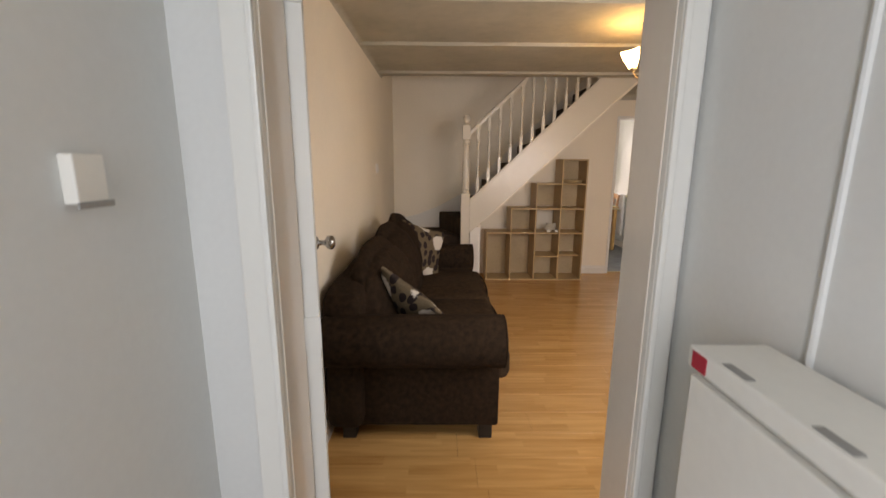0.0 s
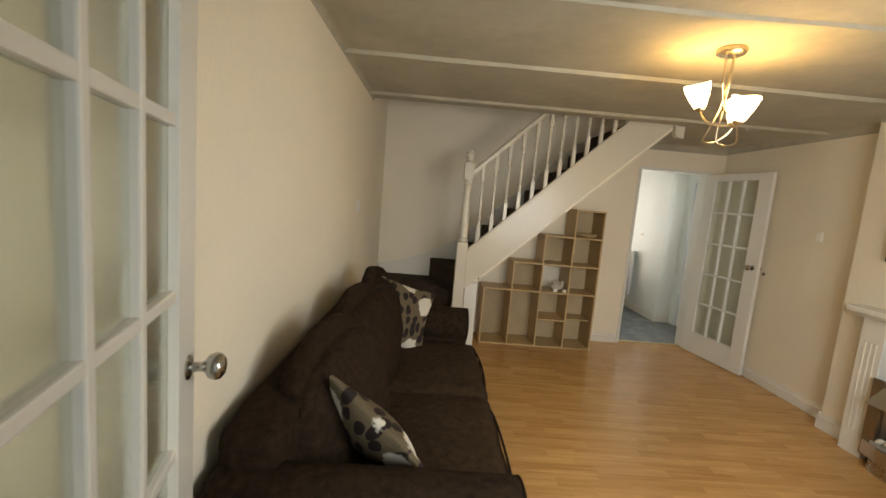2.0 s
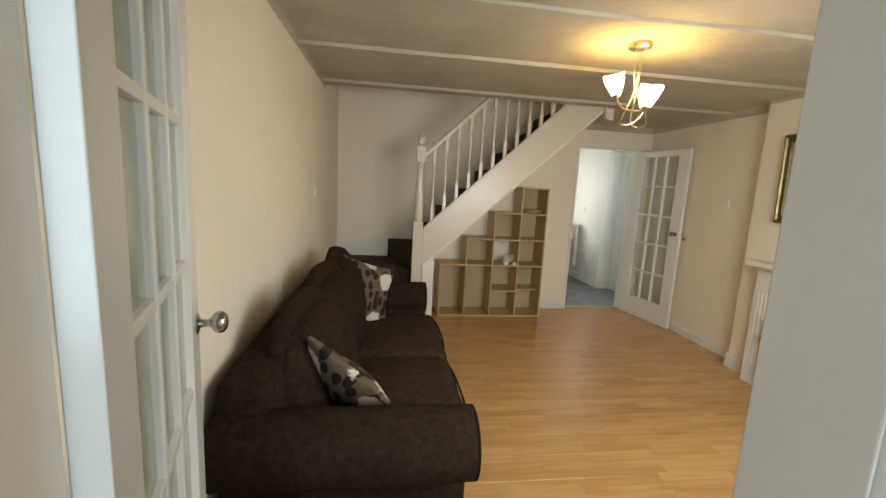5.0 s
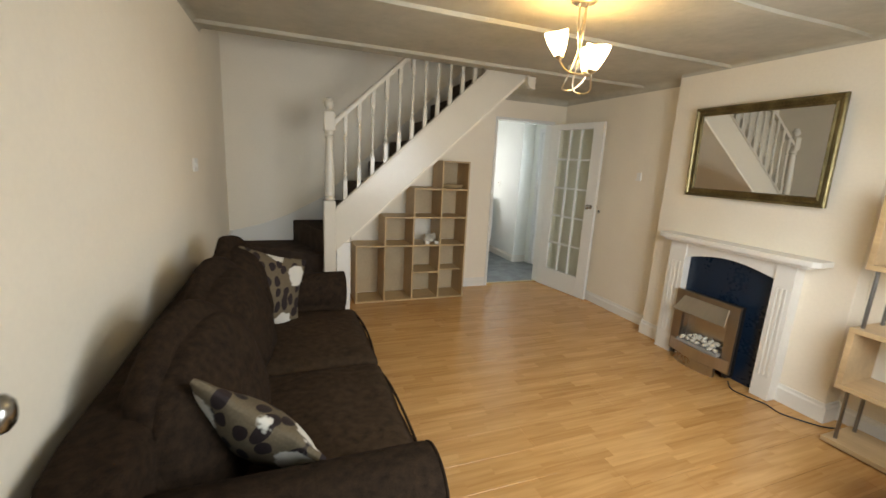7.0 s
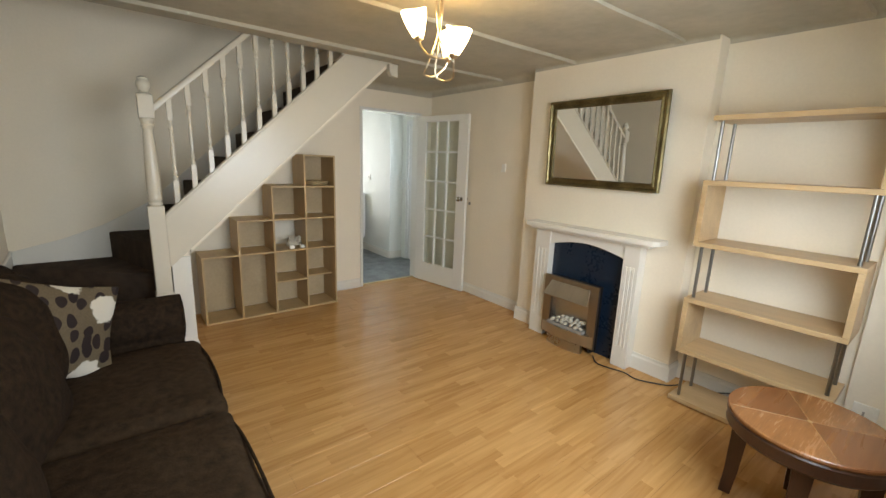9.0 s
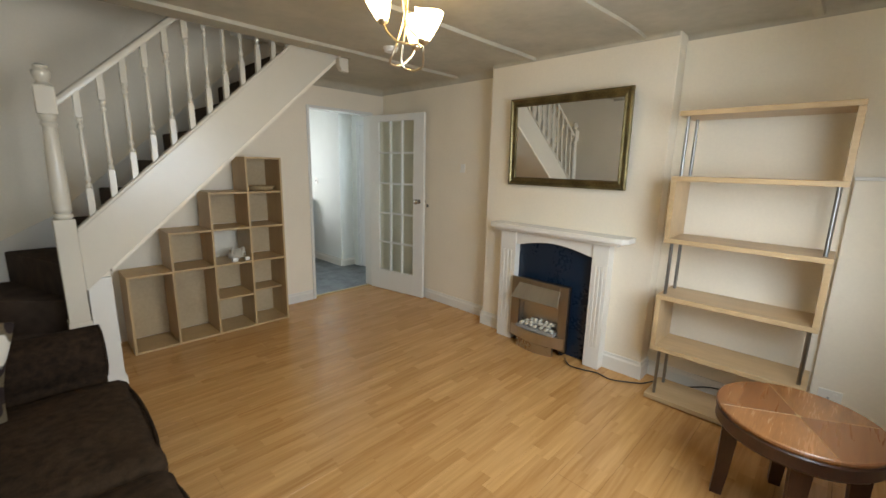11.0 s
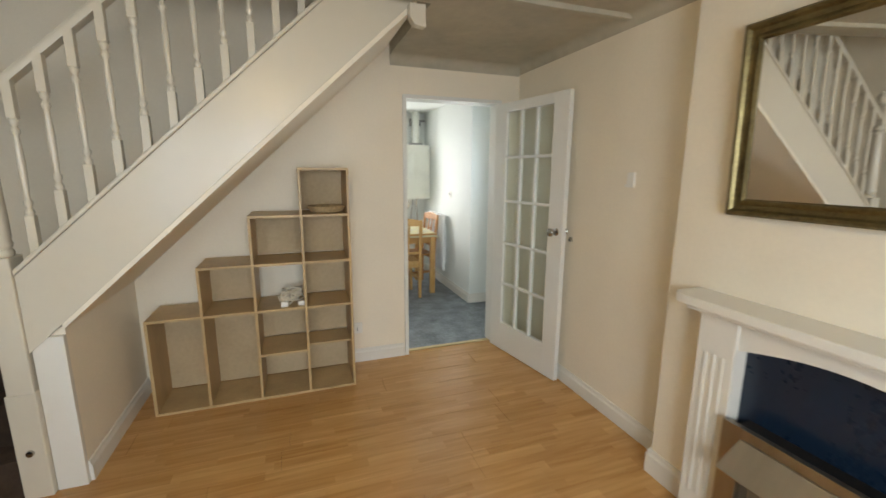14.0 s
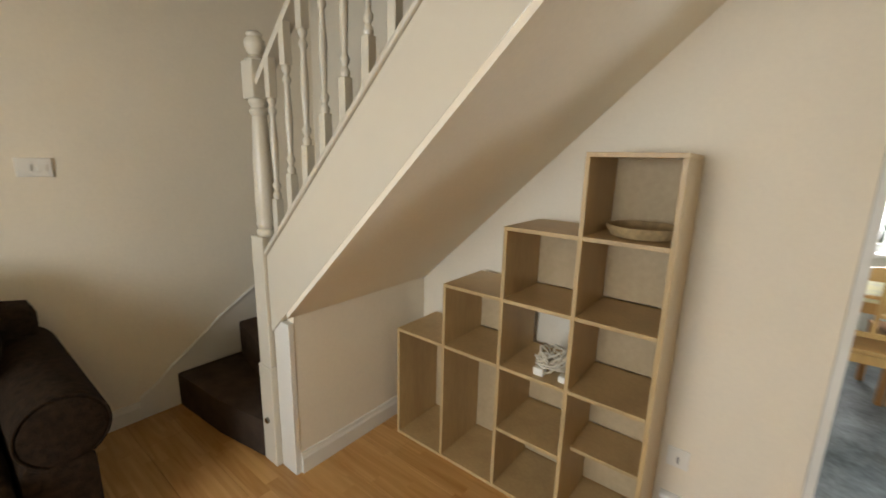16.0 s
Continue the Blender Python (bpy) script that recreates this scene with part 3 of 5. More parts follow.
# ---- setting: porch behind the first doorway ----
PW0, PE = -0.265, 0.714                      # its side walls
wall("porch_wall_west", boxes((-0.48, PW0, -1.4, 0.748, 0, 2.5)), PORCH_WALL, "pale green-grey painted porch wall")
wall("porch_wall_east", boxes((PE, 0.999, -1.4, 0.741, 0, 2.5)), PORCH_WALL, "pale painted porch wall beside the cabinet")
wall("porch_lining", boxes((PW0, -0.166, 0.742, 0.7499, 0, 2.3), (0.707, PE, 0.742, 0.7499, 0, 2.3), (-0.165, 0.706, 0.742, 0.7499, 2.121, 2.3)), PORCH_WALL, "pale painted plaster round the inner doorway")
wall("porch_wall_south", boxes((PW0, -0.17, -1.4, -1.25, 0, 2.5), (0.68, PE, -1.4, -1.25, 0, 2.5), (-0.17, 0.68, -1.4, -1.25, 2.2, 2.5), (-0.17, 0.68, -1.4, -1.25, 0, 0.4)), PORCH_WALL, "pale painted outer porch wall")
tagged(part("porch_ceiling", boxes((-0.48, 1.085, -1.4, 0.748, 2.3, 2.5)), CEIL), "white porch ceiling", "ceiling", kind="structure")
g = tagged(part("porch_glazing", boxes((-0.17, 0.68, -1.33, -1.324, 0.4, 2.2)), CLEAR), "clear glazing of the outer porch", "window", kind="structure")
g.visible_shadow = False

# ---- setting: kitchen shell ----
KE, KN, KH = 3.485, 8.10, 2.28
KY = 6.38                                    # its return corner
wall("kitchen_wall_east", boxes((KE, KE + 0.36, KY, 8.25, 0, KH + 0.1)), KWALL, "white painted kitchen wall with a return corner")
wall("kitchen_wall_side", boxes((3.69, 3.85, 5.42, 5.52, 0, KH + 0.1), (3.69, 3.85, 6.27, KY, 0, KH + 0.1), (3.69, 3.85, 5.52, 6.27, 2.03, KH + 0.1)), KWALL, "white kitchen wall round the outer door")
wall("kitchen_wall_north", boxes((0.8, 1.85, KN, 8.25, 0, KH + 0.1), (3.03, KE, KN, 8.25, 0, KH + 0.1), (1.85, 3.03, KN, 8.25, 0, 0.83), (1.85, 3.03, KN, 8.25, 2.08, KH + 0.1)), KWALL, "white far kitchen wall with the window")
wall("kitchen_wall_west", boxes((0.7, 0.8, 5.42, 8.25, 0, KH + 0.1)), KWALL, "white painted kitchen side wall")
wall("kitchen_lining", boxes((0.8, 2.457, 5.4205, 5.432, 0, KH), (3.264, 3.75, 5.4205, 5.432, 0, KH), (2.457, 3.264, 5.4205, 5.432, 2.03, KH)), KWALL, "white plaster on the kitchen side of the dividing wall")
tagged(part("kitchen_ceiling", boxes((0.7, 3.85, 5.42, 8.25, KH, KH + 0.12)), KWALL), "white kitchen ceiling", "ceiling", kind="structure")
skirting((KE, KY), (KE, KN), (-1, 0))
skirting((KE, KY), (3.69, KY), (0, -1))
win = thing("window_2", (2.44, 8.15, 0.83), "white framed kitchen window with daylight behind", "window", kind="structure")
part("window_frame", boxes((1.85, 1.91, 8.14, 8.20, 0.83, 2.08), (2.97, 3.03, 8.14, 8.20, 0.83, 2.08), (1.911, 2.969, 8.14, 8.20, 0.83, 0.89), (1.911, 2.969, 8.14, 8.20, 2.02, 2.08), (2.41, 2.47, 8.141, 8.199, 0.891, 2.019), bevel=0.003), UPVC, win)
part("window_sill", boxes((1.80, 3.05, 7.98, 8.139, 0.80, 0.829), bevel=0.005), UPVC, win)
for x0, x1 in ((1.911, 2.409), (2.471, 2.969)):
    g = part("pane", boxes((x0, x1, 8.168, 8.174, 0.891, 2.019)), CLEAR, win)
    g.visible_shadow = False
dr = thing("door_3", (3.78, 5.9, 0), "white plastic outer kitchen door with a glazed upper half", "door", kind="structure")
part("door_frame", boxes((3.752, 3.82, 5.52, 5.58, 0, 2.03), (3.752, 3.82, 6.21, 6.27, 0, 2.03), (3.752, 3.82, 5.581, 6.209, 1.97, 2.03), bevel=0.003), UPVC, dr)
part("door_panel", boxes((3.765, 3.81, 5.581, 5.69, 0.01, 1.969), (3.765, 3.81, 6.10, 6.209, 0.01, 1.969), (3.765, 3.81, 5.691, 6.099, 0.01, 1.08), (3.765, 3.81, 5.691, 6.099, 1.86, 1.969), bevel=0.004), UPVC, dr)
g = part("pane", boxes((3.784, 3.79, 5.691, 6.099, 1.081, 1.859)), CLEAR, dr)
g.visible_shadow = False
part("door_handle", boxes((3.72, 3.764, 5.62, 5.65, 0.95, 1.13), (3.70, 3.719, 5.56, 5.65, 1.03, 1.055), bevel=0.004), CHROME, dr)
dr.location.x -= 0.06

# ---- staircase ----
SY0, SY1 = 4.40, 5.285
RISE, GO = 0.207, 0.22
SL = RISE / GO


def ztop(x):
    return 1.044 + SL * (x - 0.565)


def zbot(x):
    return 0.699 + 0.93 * (x - 0.565)


st = thing("staircase", (0.5, 4.85, 0), "white painted staircase with turned balusters and dark brown carpet", "staircase", kind="structure")
winders = (
    [(-0.345, 4.285), (0.10, 4.315), (0.455, 4.375), (0.50, 4.50), (0.52, 5.285), (-0.345, 5.285)],
    [(-0.345, 4.66), (0.48, 4.49), (0.52, 4.50), (0.52, 5.285), (-0.345, 5.285)],
    [(-0.345, 5.20), (0.485, 4.50), (0.52, 4.52), (0.52, 5.285), (-0.345, 5.285)],
    [(0.22, 5.285), (0.495, 4.50), (0.56, 4.50), (0.56, 5.285)],
)
for k, poly in enumerate(winders):
    part("step", prism(poly, "z", 0.0 if k == 0 else k * RISE - 0.02, (k + 1) * RISE, bevel=0.018), CARPET, st, "carpeted winder step", smooth=True)
for k in range(5, 12):
    x = 0.545 + (k - 5) * GO
    part("step", prism([(x, k * RISE - 0.20), (x, k * RISE), (x + 0.25, k * RISE), (x + 0.25, k * RISE - 0.07), (x + 0.045, k * RISE - 0.07), (x + 0.045, k * RISE - 0.20)], "y", 4.437, SY1, bevel=0.012), CARPET, st, smooth=True)
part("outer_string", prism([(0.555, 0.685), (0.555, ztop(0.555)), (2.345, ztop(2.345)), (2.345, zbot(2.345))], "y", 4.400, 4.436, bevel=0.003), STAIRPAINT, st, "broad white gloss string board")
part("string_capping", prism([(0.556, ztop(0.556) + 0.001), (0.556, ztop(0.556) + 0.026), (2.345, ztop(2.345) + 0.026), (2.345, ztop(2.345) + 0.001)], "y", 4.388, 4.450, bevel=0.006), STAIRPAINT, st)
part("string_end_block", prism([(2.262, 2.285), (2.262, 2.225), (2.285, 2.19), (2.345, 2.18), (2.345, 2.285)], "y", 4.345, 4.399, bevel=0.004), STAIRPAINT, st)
part("wall_string", prism([(-0.345, 0.40), (-0.345, 0.715), (-0.05, 0.79), (0.20, 0.885), (0.517, 1.06), (2.3, 1.06 + SL * 1.783), (2.3, 0.62 + SL * 1.783), (0.517, 0.62)], "y", 5.286, 5.2995, bevel=0.002), GLOSS, st)
part("wall_string", prism([(4.101, 0), (4.101, 0.125), (4.19, 0.18), (4.27, 0.255), (4.40, 0.35), (4.57, 0.485), (4.77, 0.61), (4.93, 0.67), (5.10, 0.69), (5.2995, 0.715), (5.2995, 0)], "x", W + 0.0005, W + 0.0145, bevel=0.003), GLOSS, st)
part("string_bead", tube([(W + 0.013, y, z) for y, z in ((4.101, 0.125), (4.19, 0.18), (4.27, 0.255), (4.40, 0.35), (4.57, 0.485), (4.77, 0.61), (4.93, 0.67), (5.10, 0.69), (5.285, 0.713))], 0.011), GLOSS, st, "white moulded edge of the wall string", smooth=True)
part("landing_trim", boxes((1.78, 2.33, 5.268, 5.2855, 2.515, 2.60), bevel=0.004), GLOSS, st, "white trim at the stair head")
part("soffit", prism([(0.684, zbot(0.684) - 0.001), (0.684, zbot(0.684) - 0.03), (2.315, zbot(2.315) - 0.03), (2.315, zbot(2.315) - 0.001)], "y", 4.402, 5.298), WALL, st, "plastered sloping underside of the stairs")
part("spandrel_panel", boxes((0.60, 0.676, 4.437, 5.298, 0, zbot(0.676) - 0.02)), WALL, st, "cream plastered panel under the stairs")
part("spandrel_post", boxes((0.562, 0.678, 4.408, 4.436, 0, zbot(0.62)), bevel=0.003), GLOSS, st)
skirting((0.676, 4.4365), (0.676, 5.298), (1, 0))

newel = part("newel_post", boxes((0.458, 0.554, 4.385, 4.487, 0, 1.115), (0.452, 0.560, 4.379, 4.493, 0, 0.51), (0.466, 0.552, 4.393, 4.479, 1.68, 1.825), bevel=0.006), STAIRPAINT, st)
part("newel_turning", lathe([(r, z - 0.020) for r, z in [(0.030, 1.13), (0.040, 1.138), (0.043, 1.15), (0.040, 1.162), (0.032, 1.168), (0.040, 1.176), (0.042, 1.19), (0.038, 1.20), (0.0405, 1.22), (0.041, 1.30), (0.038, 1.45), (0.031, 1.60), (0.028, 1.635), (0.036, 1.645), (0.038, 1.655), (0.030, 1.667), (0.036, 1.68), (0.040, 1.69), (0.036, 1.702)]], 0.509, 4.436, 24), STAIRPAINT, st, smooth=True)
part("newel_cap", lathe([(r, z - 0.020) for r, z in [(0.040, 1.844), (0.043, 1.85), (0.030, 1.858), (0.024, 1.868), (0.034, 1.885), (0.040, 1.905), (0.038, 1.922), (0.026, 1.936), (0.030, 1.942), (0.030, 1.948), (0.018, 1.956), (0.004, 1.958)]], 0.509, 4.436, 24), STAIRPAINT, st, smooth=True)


def zrail(x):
    return 1.735 + SL * (x - 0.56)


rail_prof = [(-0.026, 0.0), (-0.030, 0.020), (-0.022, 0.045), (0, 0.056), (0.022, 0.045), (0.030, 0.020), (0.026, 0.0)]
bm = bmesh.new()
ends = [[bm.verts.new((x, 4.433 + u, zrail(x) + v)) for u, v in rail_prof] for x in (0.551, 2.34)]
for i in range(7):
    bm.faces.new((ends[0][i], ends[1][i], ends[1][(i + 1) % 7], ends[0][(i + 1) % 7]))
bm.faces.new(ends[0])
bm.faces.new(ends[1][::-1])
part("handrail", bm, STAIRPAINT, st, "white moulded handrail", smooth=True)


def baluster(x):
    b, t = ztop(x) + 0.01, zrail(x) + 0.02
    y, w = 4.422, 0.0165
    bm = boxes((x - w, x + w, y - w, y + w, b, b + 0.165), (x - w, x + w, y - w, y + w, t - 0.15, t), bevel=0.002, seg=1)
    lo, hi = b + 0.163, t - 0.148
    ht = hi - lo
    prof = [(0.013, 0.0), (0.016, 0.012), (0.016, 0.022), (0.010, 0.030), (0.009, 0.038), (0.015, 0.048), (0.016, 0.060), (0.010, 0.070), (0.0095, 0.080)]
    body = [(0.013, 0.16), (0.0145, 0.22), (0.013, 0.32)]
    top = [(0.009, ht - 0.072), (0.010, ht - 0.066), (0.016, ht - 0.056), (0.015, ht - 0.045), (0.009, ht - 0.036), (0.010, ht - 0.028), (0.016, ht - 0.018), (0.016, ht - 0.008), (0.013, ht)]
    lathe([(r, lo + z) for r, z in prof + [q for q in body if 0.09 < q[1] < ht - 0.08] + top], x, y, 12, bm)
    return bm


for k in range(15):
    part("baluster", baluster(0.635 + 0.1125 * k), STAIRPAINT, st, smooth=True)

# ---- doors ----
def glazed_door(name, label, hinge, angle, width, height, st_, bot, glass_top, knob_z):
    """A fifteen-light door, hinged at x = 0, that runs along +x, turned by angle about the hinge."""
    ob = new(name)
    tagged(ob, label, "door", "fifteen-pane internal doors", "structure")
    ORIGIN[ob.name] = Vector()
    t, top = 0.018, height - glass_top
    part("stile", boxes((0, st_, -t, t, 0.006, height), bevel=0.002), DOORWHITE, ob)
    part("stile", boxes((width - st_, width, -t, t, 0.006, height), bevel=0.002), DOORWHITE, ob)
    part("top_rail", boxes((st_, width - st_, -t, t, height - top, height), bevel=0.002), DOORWHITE, ob)
    part("bottom_rail", boxes((st_, width - st_, -t, t, 0.006, bot), bevel=0.002), DOORWHITE, ob)
    gw, gh = (width - 2 * st_) / 3, (height - top - bot) / 5
    for i in range(1, 3):
        x = st_ + gw * i
        part("glazing_bar", boxes((x - 0.011, x + 0.011, -t + 0.003, t - 0.003, bot, height - top), bevel=0.004), DOORWHITE, ob)
    for j in range(1, 5):
        z = bot + gh * j
        part("glazing_bar", boxes((st_, width - st_, -t + 0.004, t - 0.004, z - 0.011, z + 0.011), bevel=0.004), DOORWHITE, ob)
    for i in range(3):
        for j in range(5):
            x0, z0 = st_ + gw * i + 0.008, bot + gh * j + 0.008
            g = part("glass_pane", boxes((x0, x0 + gw - 0.016, -0.002, 0.002, z0, z0 + gh - 0.016)), FROST, ob)
            g.visible_shadow = False
    for s in (-1, 1):
        m = Matrix.Translation((width - 0.055, s * t, knob_z)) @ Matrix.Rotation(radians(-90 * s), 4, "X")
        k = lathe([(0.024, 0), (0.026, 0.003), (0.022, 0.007), (0.011, 0.010), (0.009, 0.024), (0.012, 0.032), (0.024, 0.040), (0.0285, 0.052), (0.026, 0.062), (0.016, 0.070), (0.004, 0.072)], seg=20, m=m)
        part("door_knob", k, CHROME, ob, "round chrome door knob", smooth=True)
    for z in (0.22, 1.0, 1.78):
        part("hinge", boxes((-0.006, 0.002, -0.020, 0.020, z - 0.04, z + 0.04)), DOORWHITE, ob)
    ob.matrix_world = pose(hinge[0], hinge[1], 0, 0, 0, angle)
    return ob


# leaf of the porch doorway, swung back almost to the sofa wall
glazed_door("door_1", "white fifteen-pane glazed door swung back against the wall", (-0.085, 0.890), 90 + 16.6, 0.70, 1.975, 0.113, 0.325, 1.90, 1.107)
# leaf of the kitchen doorway, standing open into the room
glazed_door("door_2", "white fifteen-pane glazed door standing open by the kitchen", (3.232, 5.285), -80.2, 0.772, 1.99, 0.136, 0.24, 1.92, 1.075)
# stand-in on the wall for the far knob glimpsed past the door edge
tagged(part("far_knob_block", boxes((3.404, 3.419, 4.506, 4.526, 1.015, 1.045), bevel=0.002), CHROME), "small chrome block standing in for the far door knob", "latch", kind="structure")

# ---- sofa ----
sofa = thing("sofa", (0.10, 2.78, 0), "dark brown chenille two-seat sofa with rolled arms and loose cushions", "sofa")
part("base_frame", boxes((-0.28, 0.50, 1.90, 3.63, 0.10, 0.31), bevel=0.02), SOFA, sofa, smooth=True)
part("back_frame", pad((0.20, 2.00, 0.72), 0.06, (0.01, 0, 0.02), Matrix.Translation((-0.235, 2.75, 0.47)), 12, 0.004, 3), SOFA, sofa, smooth=True)
AR, AZ = 0.126, 0.572
for cy, f, az_, outer, inner in ((1.765, -1, 0.590, 1.822, 1.93), (3.69, 1, 0.568, 3.76, 3.57)):
    prof = [(cy + f * AR * math.cos(radians(a)), az_ + AR * math.sin(radians(a))) for a in range(-62, 231, 14)]
    outline = [(inner, 0.10), (outer, 0.10), (outer, 0.44)] + prof + [(inner, 0.46)]
    bm = prism(outline, "x", -0.32, 0.530, bevel=0.014)
    ob = part("arm", bm, SOFA, sofa, "rolled sofa arm", smooth=True)
    disc = lathe([(0.112, 0.0), (0.112, 0.008), (0.098, 0.014), (0.02, 0.018)], seg=28, m=Matrix.Translation((0.527, cy, az_)) @ Matrix.Rotation(radians(90), 4, "Y"))
    part("arm_scroll", disc, SOFA, ob, smooth=True)
    part("piping", tube([(0.532, cy + f * 0.121 * math.cos(radians(a)), az_ + 0.121 * math.sin(radians(a))) for a in range(-60, 241, 12)], 0.0045), SOFA, ob, smooth=True)
for i, (y0, y1) in enumerate(((1.895, 2.765), (2.768, 3.555))):
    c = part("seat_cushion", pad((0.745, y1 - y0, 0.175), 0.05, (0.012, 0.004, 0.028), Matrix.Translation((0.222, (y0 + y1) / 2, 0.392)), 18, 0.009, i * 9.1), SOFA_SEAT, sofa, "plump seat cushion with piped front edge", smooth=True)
    part("piping", tube(spline([(0.574, y0 + 0.04, 0.452), (0.594, y0 + 0.2, 0.461), (0.600, (y0 + y1) / 2, 0.463), (0.594, y1 - 0.2, 0.461), (0.574, y1 - 0.04, 0.452)], 10), 0.006), SOFA, c, smooth=True)
for i, (cy, sz, dz) in enumerate(((2.21, 0.66, 0.0), (2.79, 0.62, 0.008), (3.33, 0.55, 0.025))):
    m = pose(-0.085 + 0.012 * i, cy, 0.690 + dz, (7, 4, -4)[i], -13 - 2 * i, (-14, -13, -8)[i])
    part("back_cushion", pad((0.105, sz, 0.53), 0.048, (0.085, 0.015, 0.055), m, 20, 0.014, 20 + i * 7.7, 2.8, 0.10), SOFA, sofa, "slouched loose back cushion", smooth=True)
for x in (-0.24, 0.47):
    for y in (1.90, 3.64):
        part("foot", boxes((x - 0.035, x + 0.035, y - 0.04, y + 0.04, 0, 0.101), bevel=0.006), BLACK, sofa)


def throw_pillow(m, label, seed, sx=0.43, sy=0.43, puff=0.056, rest=0.0):
    """A square stuffed pillow with drawn-in sides; what would sink below the seat at height rest is pressed flat."""
    bm = pad((sx, sy, 0.020), 0.009, (0, 0, puff), Matrix.Identity(4), 24, 0.010, seed, 2.0)
    for v in bm.verts:
        u, w = min(1, abs(v.co.x) * 2 / sx), min(1, abs(v.co.y) * 2 / sy)
        v.co.y *= 1 - 0.09 * w * w * (1 - u * u)
        v.co.x *= 1 - 0.09 * u * u * (1 - w * w)
        crease = noise.noise(Vector((v.co.x * 16 + seed, v.co.y * 5, 0))) * 0.010 * (u * u + w * w)
        v.co.z += crease
        g = m @ v.co
        if g.z < rest:
            g.z = rest + (g.z - rest) * 0.08
            v.co = m.inverted() @ g
    ob = part("throw_pillow", bm, FLORAL, None, "", True)
    ob.matrix_world = m
    return tagged(ob, label, "pillow", "patterned pillows on the sofa")


throw_pillow(Matrix.Translation((0.065, 3.34, 0.705)) @ Matrix.Rotation(radians(36), 4, "Z") @ Matrix.Rotation(radians(76), 4, "X") @ Matrix.Rotation(radians(-20), 4, "Z"), "taupe pillow with dark leaves and cream flowers propped in the corner", 2.0)
# its upper edge runs from the back cushion down to the arm
top_a, top_b = Vector((-0.054, 1.967, 0.891)), Vector((0.246, 1.847, 0.690))
ax = (top_b - top_a).normalized()
down = Vector((-0.22, 0.76, -0.60))
down = (down - ax * down.dot(ax)).normalized()
lean = Matrix((ax, -down, ax.cross(-down))).transposed().to_4x4()
lean.translation = (top_a + top_b) / 2 + down * 0.172
throw_pillow(lean, "taupe floral pillow leaning on the sofa arm", 8.0, 0.41, 0.37, 0.062, 0.490)

# ---- cube bookcase under the stairs ----
cb = thing("cube_bookcase", (1.41, 5.08, 0), "birch-effect stepped cube bookcase fitted under the stairs", "bookcase")
CX, CW, CF, CB, T = 0.808, 0.3002, 4.938, 5.255, 0.016
col_h = (0.606, 0.905, 1.205, 1.495)
for i in range(5):
    h = col_h[min(i, 3)] if i == 0 else col_h[i - 1] if i == 4 else col_h[i]
    h = col_h[3] if i == 4 else h
    x = CX + CW * i
    x0 = x if i == 0 else x - T if i == 4 else x - T / 2
    part("upright", boxes((x0, x0 + T, CF, CB, 0.0165, h - T - 0.0005), bevel=0.001, seg=1), BIRCH, cb)
part("plinth_board", boxes((CX, CX + 4 * CW, CF, CB, 0, 0.016), bevel=0.001, seg=1), BIRCH, cb)
shelves = {0: (0.606,), 1: (0.606, 0.905), 2: (0.310, 0.606, 0.905, 1.205), 3: (0.310, 0.606, 0.905, 1.205, 1.495)}
for i, zs in shelves.items():
    for z in zs:
        topmost = z == col_h[i]
        xa = CX + CW * i + (T if i == 0 else T / 2) - (T if topmost else 0) + 0.0005
        xb = CX + CW * (i + 1) - (T if i == 3 else T / 2) + (T if topmost and i == 3 else 0) - 0.0005
        setback = 0.0 if z != 0.310 or i != 3 else 0.09
        part("shelf", boxes((xa, xb, CF + setback + 0.0006, CB, z - T, z), bevel=0.001, seg=1), BIRCH, cb)

# thin backing boards, each a little short of the shelf below it; one cube stands open to the wall
levels = {0: (0.016, 0.606), 1: (0.016, 0.606, 0.905), 2: (0.016, 0.310, 0.606, 0.905, 1.205), 3: (0.016, 0.310, 0.606, 0.905, 1.205, 1.495)}
# boards in the four lower right cubes are added to darken open backs
unboarded = {(2, 0.606)}
for i, zs in levels.items():
    for za, zb in zip(zs, zs[1:]):
        if (i, za) in unboarded:
            continue
        xa, xb = CX + CW * i + T / 2 + 0.001, CX + CW * (i + 1) - T / 2 - 0.001
        part("back_board", boxes((xa + (0.008 if i == 0 else 0), xb - (0.008 if i == 3 else 0), CB - 0.006, CB - 0.001, za + 0.007, zb - T - 0.001)), BACKBOARD, cb, "tan backing board")

# a bundle of white cable with its plug in the middle cube
cab = thing("extension_cable", (1.62, 5.03, 0.607), "tangled white extension cable lying in a cube", "cable")
rng = random.Random(4)
pts = []
for i in range(90):
    a = i * 0.83 + rng.uniform(-0.3, 0.3)
    r = 0.058 + 0.016 * math.sin(i * 0.37) + rng.uniform(-0.010, 0.010)
    lift = 0.5 + 0.5 * math.sin(a + i * 0.11)
    pts.append((1.620 + r * math.cos(a), 5.04 + 0.75 * r * math.sin(a + 0.5), 0.613 + (0.035 + 0.085 * lift) * (0.35 + 0.65 * rng.random())))
part("cord", tube(spline(pts, 4), 0.0042, 6), CORD, cab, smooth=True)
part("socket_block", boxes((1.555, 1.60, 4.965, 5.005, 0.6065, 0.640), bevel=0.006), PLASTIC, cab)
part("plug", boxes((1.66, 1.70, 4.97, 5.01, 0.6065, 0.635), bevel=0.008), PLASTIC, cab)
# shallow basket in the top cube
bk = lathe([(0.085, 1.206), (0.105, 1.21), (0.120, 1.235), (0.122, 1.248), (0.112, 1.248), (0.098, 1.216), (0.01, 1.212)], 1.875, 5.09, 28)
